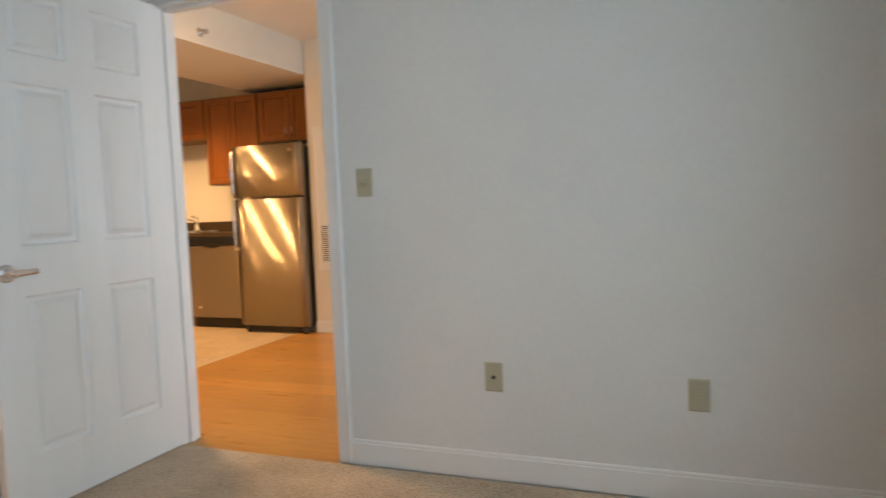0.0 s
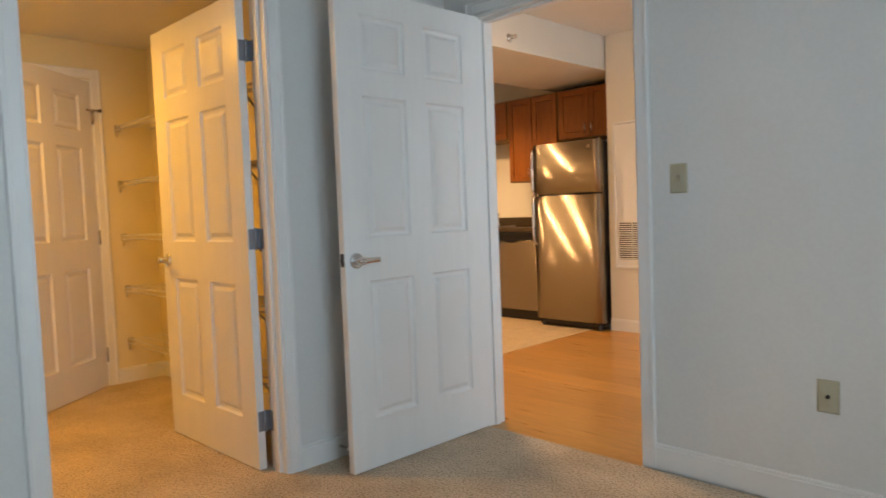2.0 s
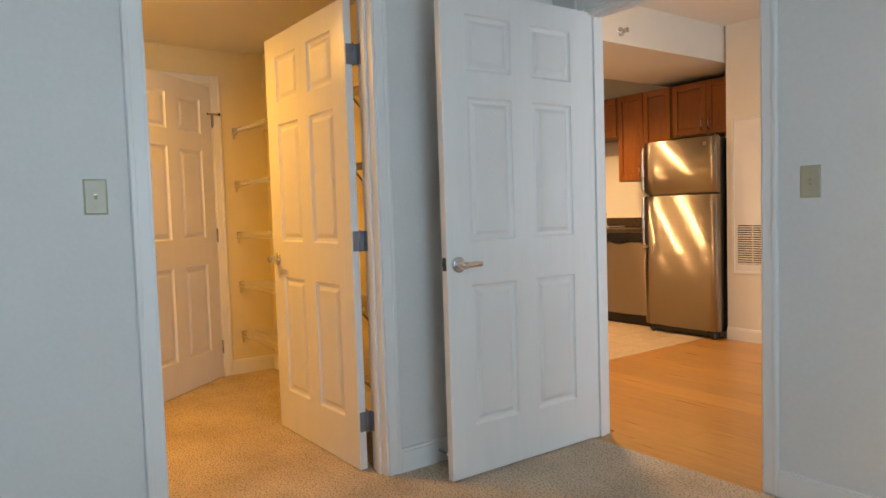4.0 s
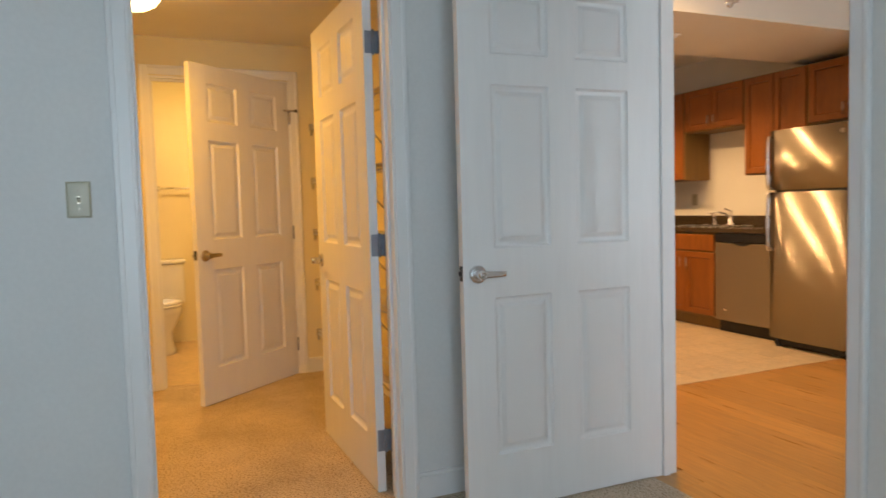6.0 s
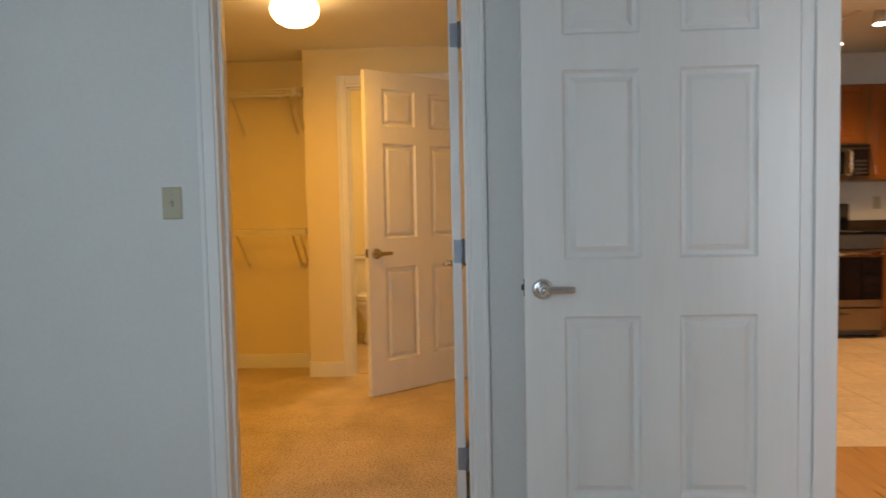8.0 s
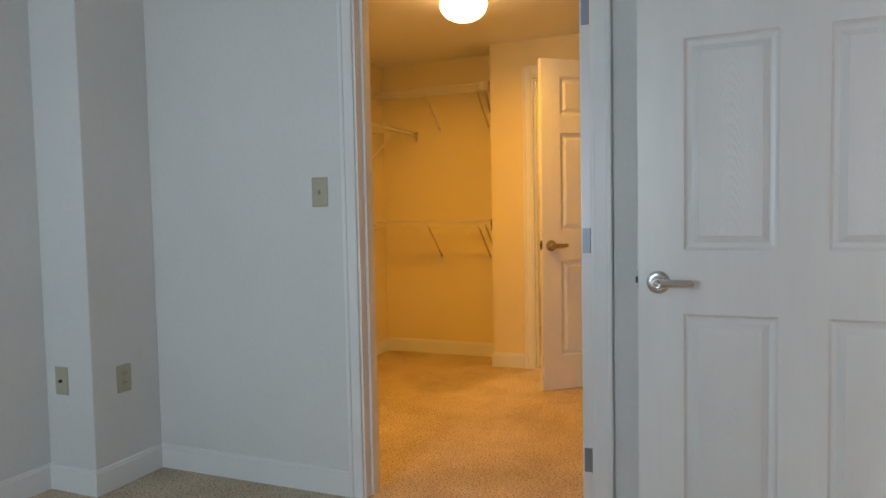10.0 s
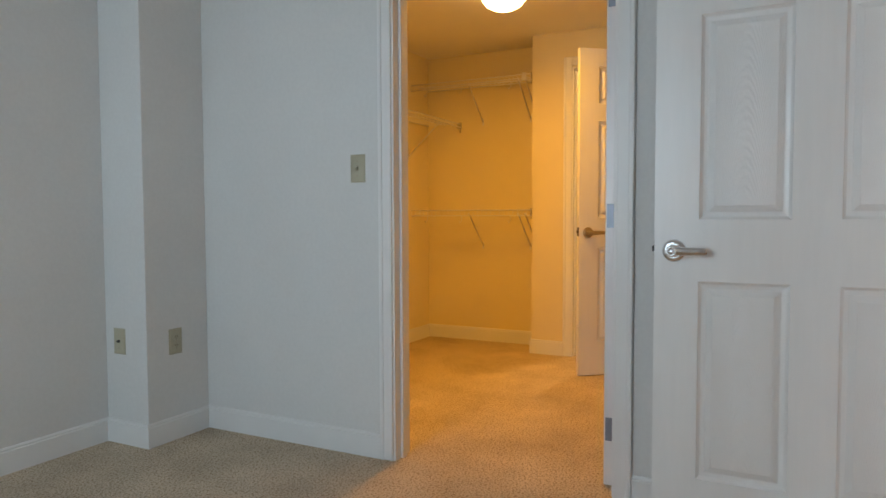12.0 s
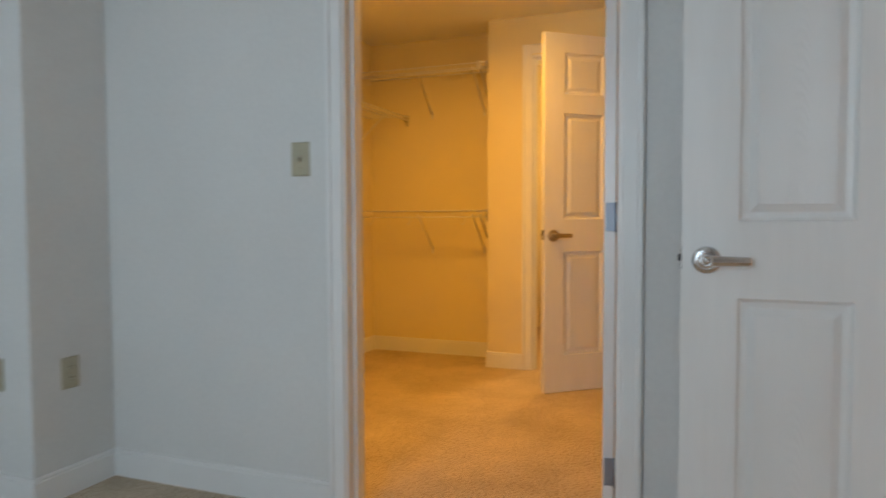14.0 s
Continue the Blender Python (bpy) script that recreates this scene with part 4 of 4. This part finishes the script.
part("cover", bm, M_LAMPBASE, fc)

# hinge-pin stop on the bathroom door's upper hinge
hp = thing("hinge_stop", pose(XB + 0.03, BO[1] - 0.02, 1.865), "small bronze hinge-pin stop on the bathroom door", "door stop")
bm = bmesh.new()
rod(bm, (XB + 0.03, BO[1] - 0.045, 1.868), (XB + 0.03, BO[1] + 0.035, 1.868), 0.006, 10)
part("arm", bm, M_BRASS, hp)
for y in (BO[1] - 0.052, BO[1] + 0.035):
    bm = bmesh.new()
    rod(bm, (XB + 0.03, y, 1.868), (XB + 0.03, y + 0.012, 1.868), 0.011, 12)
    part("pad", bm, M_DARK, hp)
bm = bmesh.new()
rod(bm, (XB + 0.022, BO[1] - 0.004, 1.79), (XB + 0.022, BO[1] - 0.004, 1.872), 0.007, 10)
part("pin", bm, M_BRASS, hp)

# ---- wall plates ----


def plate(name, m, label, category, face, material=None):
    """A cover plate 72 by 116 mm; local y points out of the wall toward -y."""
    material = material or M_IVORY
    p = thing(name, m, label, category)
    bm = bmesh.new()
    w, h, t = 0.0360, 0.0585, 0.006
    a = [bm.verts.new((x, 0, z)) for x, z in ((-w, -h), (w, -h), (w, h), (-w, h))]
    b = [bm.verts.new((x, -0.003, z)) for x, z in ((-w, -h), (w, -h), (w, h), (-w, h))]
    c = [bm.verts.new((x, -t, z)) for x, z in ((-w + 0.006, -h + 0.006), (w - 0.006, -h + 0.006), (w - 0.006, h - 0.006), (-w + 0.006, h - 0.006))]
    for p0, p1 in ((a, b), (b, c)):
        for k in range(4):
            bm.faces.new((p0[k], p0[(k + 1) % 4], p1[(k + 1) % 4], p1[k]))
    bm.faces.new(c)
    bm.faces.new(a[::-1])
    body = part("cover", bm, material, p, local=True)
    screws = (0.030, -0.030)
    if face == "switch":
        bm = bmesh.new()
        box(bm, -0.0055, 0.0055, -0.0072, -0.0055, -0.0125, 0.0125)
        s = part("slot", bm, M_DARK if material is M_WHITE_PLATE else M_BRASS, body, local=True)
        bm = bmesh.new()
        box(bm, -0.004, 0.004, -0.016, -0.004, -0.004, 0.009, 0.0012, Matrix.Rotation(0.35, 4, "X"))
        part("toggle", bm, material, p, local=True)
    elif face == "outlet":
        screws = (0.0,)
        for dz in (0.0195, -0.0195):
            bm = bmesh.new()
            lathe(bm, [(0.0165, 0), (0.0165, 0.002), (0.0155, 0.0026)], Matrix.Translation((0, -t, dz)) @ Matrix.Rotation(math.pi / 2, 4, "X"), 20, 1.0, 0.82)
            r = part("receptacle", bm, material, p, local=True)
            bm = bmesh.new()
            for dx in (-0.0063, 0.0063):
                box(bm, dx - 0.0013, dx + 0.0013, -t - 0.0032, -t - 0.0020, dz - 0.001, dz + 0.0075)
            box(bm, -0.002, 0.002, -t - 0.0032, -t - 0.0020, dz - 0.010, dz - 0.006)
            part("slots", bm, M_DARK, r, local=True)
    elif face == "jack":
        bm = bmesh.new()
        lathe(bm, [(0.0075, 0), (0.0075, 0.002), (0.0048, 0.0025), (0.0048, 0.009), (0.003, 0.0095)], Matrix.Translation((0, -t, 0)) @ Matrix.Rotation(math.pi / 2, 4, "X"), 14)
        part("jack", bm, M_DARK, p, local=True)
    elif face == "ribbed":
        screws = (0.049, -0.049)
        for k in range(5):
            bm = bmesh.new()
            box(bm, -0.018, 0.018, -t - 0.002, -t + 0.001, -0.028 + 0.013 * k, -0.022 + 0.013 * k)
            part("rib", bm, material, p, local=True)
    for dz in screws:
        bm = bmesh.new()
        rod(bm, (0, -t + 0.001, dz), (0, -t - 0.0012, dz), 0.003, 10)
        part("screw", bm, M_BRASS, p, local=True)
    return p


plate("light_switch", pose(-1.408, YN, 1.202), "ivory single light switch beside the kitchen doorway", "light switch", "switch")
plate("light_switch", pose(XC, 0.726, 1.220, 0, 0, 90), "ivory single light switch beside the closet doorway", "light switch", "switch")
plate("cable_outlet", pose(-0.876, YN, 0.412), "ivory cable jack plate low on the wall", "wall plate", "jack")
plate("phone_outlet", pose(-0.118, YN, 0.389), "ivory ribbed cover plate low on the wall", "wall plate", "ribbed")
plate("cable_outlet", pose(-2.335, -0.327, 0.463, 0, 0, 90), "ivory cable jack plate on the pier", "wall plate", "jack")
plate("power_outlet", pose(-2.490, -0.155, 0.451, 0, 0, 180), "ivory power outlet on the pier's side", "power outlet", "outlet")
plate("power_outlet", pose(-5.72, YK, 1.17), "ivory power outlet above the worktop", "power outlet", "outlet")
plate("power_outlet", pose(XS, 5.72, 1.17, 0, 0, 90), "ivory power outlet above the corner worktop", "power outlet", "outlet")

# ---- closet ----


def wire_shelf(m, L, D, label, brackets, group, clips=(), rail=True, cap=False, lip=0.03):
    """A ventilated wire shelf; local x along the wall, y out of it (0 at the wall), z its deck."""
    s = thing("wire_shelf", m, label, "wire shelf", group=group)
    bm = bmesh.new()
    n = int(L / 0.036)
    for i in range(n + 1):
        x = 0.004 + (L - 0.008) * i / n
        rod(bm, (x, 0.004, 0), (x, D - 0.003, 0), 0.0012, 5, caps=False)
        rod(bm, (x, D - 0.003, 0), (x, D, -lip), 0.0016, 5, caps=False)
    part("deck", bm, M_WIRE, s, local=True)
    for y, z in ((0.006, -0.004), (D * 0.55, -0.004), (D - 0.004, -0.003), (D, -lip - 0.001)):
        bm = bmesh.new()
        rod(bm, (0, y, z), (L, y, z), 0.0038, 8)
        part("rail", bm, M_WIRE, s, local=True)
    for x in brackets:
        bm = bmesh.new()
        tube(bm, [(x, D - 0.004, -0.034), (x, D - 0.02, -0.03), (x, 0.004, -0.285)], 0.0055, 8)
        box(bm, x - 0.008, x + 0.008, 0, 0.006, -0.315, -0.262, 0.002)
        part("brace", bm, M_WIRE, s, "diagonal support brace", local=True)
    for x in clips:
        bm = bmesh.new()
        box(bm, x - 0.004, x + 0.004, D - 0.03, D + 0.008, -0.042, 0.008, 0.002)
        box(bm, x - 0.003, x + 0.003, D - 0.012, D + 0.004, -0.075, -0.03, 0.002)
        part("end_bracket", bm, M_NICKEL, s, "small metal end bracket", local=True)
    if rail:
        if cap:
            bm = bmesh.new()
            box(bm, 0.045, 0.078, D - 0.003, D + 0.006, -lip - 0.004, 0.010, 0.003)
            part("end_cap", bm, M_WIRE, s, local=True)
        for x in (*brackets[1:3], brackets[-1] + 0.3):
            bm = bmesh.new()
            tube(bm, [(x + 0.05, D, -lip), (x + 0.05, D + 0.004, -lip - 0.040), (x + 0.062, D + 0.012, -lip - 0.056), (x + 0.074, D + 0.004, -lip - 0.040)], 0.003, 6)
            part("hook", bm, M_WIRE, s, local=True)
    return s


# alcove shelves along its back wall, facing +x: local x runs toward -y
LA = YAL - YCS - 0.006
for z in (2.062, 1.068):
    wire_shelf(pose(XA, YAL - 0.003, z, 0, 0, -90), LA, 0.305, "white ventilated wire hanging shelf across the alcove", [0.06, 0.115, 0.52], "hanging shelves", clips=(0.006,), cap=z > 2, lip=0.046)
# shelf along the closet's end wall
wire_shelf(pose(XA + 0.004, YCS, 1.775, 0, 0, 0), 2.5, 0.305, "white ventilated wire shelf along the closet end wall", [0.35, 0.9, 1.6], "hanging shelves", clips=(0.004,))
# linen shelves along the other end wall, local x toward -x
for z in (1.775, 1.395, 1.028, 0.668, 0.304):
    wire_shelf(pose(XC - TW - 0.003, YCN, z, 0, 0, 180), XC - TW - XB - 0.006, 0.24, "narrow white ventilated wire linen shelf on the closet wall", [0.5, 1.2], "linen shelves", clips=(XC - TW - XB - 0.014,), rail=False)

# spring door stop low on the bedroom wall
ds = thing("door_stop", pose(XC + 0.013, 2.07, 0.055), "springy metal door stop on the baseboard", "door stop")
bm = bmesh.new()
for i in range(14):
    a = i / 14
    rod(bm, (XC + 0.013 + 0.062 * a, 2.07, 0.055), (XC + 0.013 + 0.062 * a + 0.0028, 2.07, 0.055), 0.0065, 10)
rod(bm, (XC + 0.013, 2.07, 0.055), (XC + 0.078, 2.07, 0.055), 0.0045, 8)
part("spring", bm, M_NICKEL, ds)
bm = bmesh.new()
rod(bm, (XC + 0.076, 2.07, 0.055), (XC + 0.09, 2.07, 0.055), 0.008, 12, 0.007)
part("tip", bm, M_WHITE_PLATE, ds)

# ---- bathroom: toilet and towel bar ----
TX, TY = -6.78, 0.965
wc = thing("toilet", pose(TX + 0.35, TY, 0.004), "white porcelain toilet against the bathroom wall", "toilet")
bm = bmesh.new()
box(bm, TX, TX + 0.19, TY - 0.22, TY + 0.22, 0.38, 0.735, 0.02)
part("tank", bm, M_PORCELAIN, wc)
bm = bmesh.new()
box(bm, TX - 0.004, TX + 0.205, TY - 0.235, TY + 0.235, 0.736, 0.772, 0.012)
part("tank_lid", bm, M_PORCELAIN, wc)
bm = bmesh.new()
lathe(bm, [(0.125, 0.004), (0.125, 0.03), (0.10, 0.10), (0.10, 0.19), (0.15, 0.27), (0.19, 0.35), (0.19, 0.40)], pose(TX + 0.45, TY, 0), 36, 1.22, 0.95)
part("bowl", bm, M_PORCELAIN, wc)
bm = bmesh.new()
lathe(bm, [(0.185, 0.401), (0.195, 0.408), (0.195, 0.418), (0.185, 0.424)], pose(TX + 0.45, TY, 0), 36, 1.22, 0.97)
part("seat", bm, M_PORCELAIN, wc)
bm = bmesh.new()
lathe(bm, [(0.187, 0.4245), (0.193, 0.430), (0.190, 0.440), (0.12, 0.446)], pose(TX + 0.445, TY, 0), 36, 1.22, 0.97)
part("lid", bm, M_PORCELAIN, wc)
bm = bmesh.new()
tube(bm, [(TX + 0.19, TY - 0.16, 0.68), (TX + 0.21, TY - 0.16, 0.68), (TX + 0.215, TY - 0.09, 0.672)], 0.007, 8)
part("flush_lever", bm, M_STEEL_PLAIN, wc)
tb = thing("towel_bar", pose(-6.79, 1.25, 1.40), "chrome towel bar on the bathroom wall", "towel bar")
bm = bmesh.new()
rod(bm, (-6.74, 1.0, 1.40), (-6.74, 1.55, 1.40), 0.009, 12)
part("bar", bm, M_STEEL_PLAIN, tb)
for y in (1.0, 1.55):
    bm = bmesh.new()
    lathe(bm, [(0.026, 0), (0.026, 0.006), (0.013, 0.012), (0.012, 0.06)], Matrix.Translation((-6.80, y, 1.40)) @ Matrix.Rotation(math.pi / 2, 4, "Y"), 16)
    part("post", bm, M_STEEL_PLAIN, tb)

# ---- kitchen and living floor: planks and tiles ----
XT = -3.57
wf = slab("living_floor", XT, XE, YN - 0.028, YH + 0.05, -0.12, FK - 0.011, M_GROUT, "honey laminate plank floor in the living area", "floor")
tf = slab("kitchen_floor", XS, XT, YN + TW, YK, -0.12, FK - 0.008, M_GROUT, "beige square ceramic tile kitchen floor", "floor")


def flat_piece(w, d, h, bev):
    bm = bmesh.new()
    a = [bm.verts.new((x, y, 0)) for x, y in ((0, 0), (w, 0), (w, d), (0, d))]
    b = [bm.verts.new((x, y, h - bev)) for x, y in ((0, 0), (w, 0), (w, d), (0, d))]
    c = [bm.verts.new((x, y, h)) for x, y in ((bev, bev), (w - bev, bev), (w - bev, d - bev), (bev, d - bev))]
    for p, q in ((a, b), (b, c)):
        for k in range(4):
            bm.faces.new((p[k], p[(k + 1) % 4], q[(k + 1) % 4], q[k]))
    bm.faces.new(c)
    return bm


def lay(name, me, parent, x, y, z):
    ob = new(name, me)
    ob.parent = parent
    ob.location = (x, y, z)
    return ob


rng = random.Random(5)
PW, PL = 0.192, 1.22
planks = {}
y = YN - 0.027
row = 0
while y < YH - 0.01:
    d = min(PW, YH + 0.04 - y) - 0.0006
    x = XT + 0.02 - (row * 0.43 % 1.0) * PL
    while x < XE:
        lo, hi = (KO[0], KO[1]) if y < YN + 0.01 else (XT + 0.02, XE - 0.001)
        a, b = max(x, lo), min(x + PL - 0.0006, hi)
        if b - a > 0.02:
            key = (round(b - a, 3), round(d, 3))
            if key not in planks:
                planks[key] = mesh("plank", flat_piece(b - a, d, 0.010, 0.0004), M_WOOD)
            lay("plank", planks[key], wf, a, y, FK - 0.010)
        x += PL
    y += PW
    row += 1
TS = 0.305
tiles = {}
for i in range(12):
    for k in range(12):
        b = XT - 0.006 if i == 0 else -3.815 - (i - 1) * TS
        a = max(-3.815 - i * TS + 0.005, XS + 0.002)
        c = YN + TW + 0.004 + k * TS
        d = min(c + TS - 0.005, YK - 0.003)
        if b - a > 0.03 and d - c > 0.03:
            key = (round(b - a, 3), round(d - c, 3))
            if key not in tiles:
                tiles[key] = mesh("tile", flat_piece(b - a, d - c, 0.008, 0.0015), M_TILE)
            lay("tile", tiles[key], tf, a, c, FK - 0.0078)
bm = bmesh.new()
box(bm, XT - 0.006, XT + 0.022, YN + TW, YH, FK - 0.002, FK + 0.003, 0.001)
solid("threshold_strip", bm, M_TILE, "tan strip between laminate and tile", "trim")
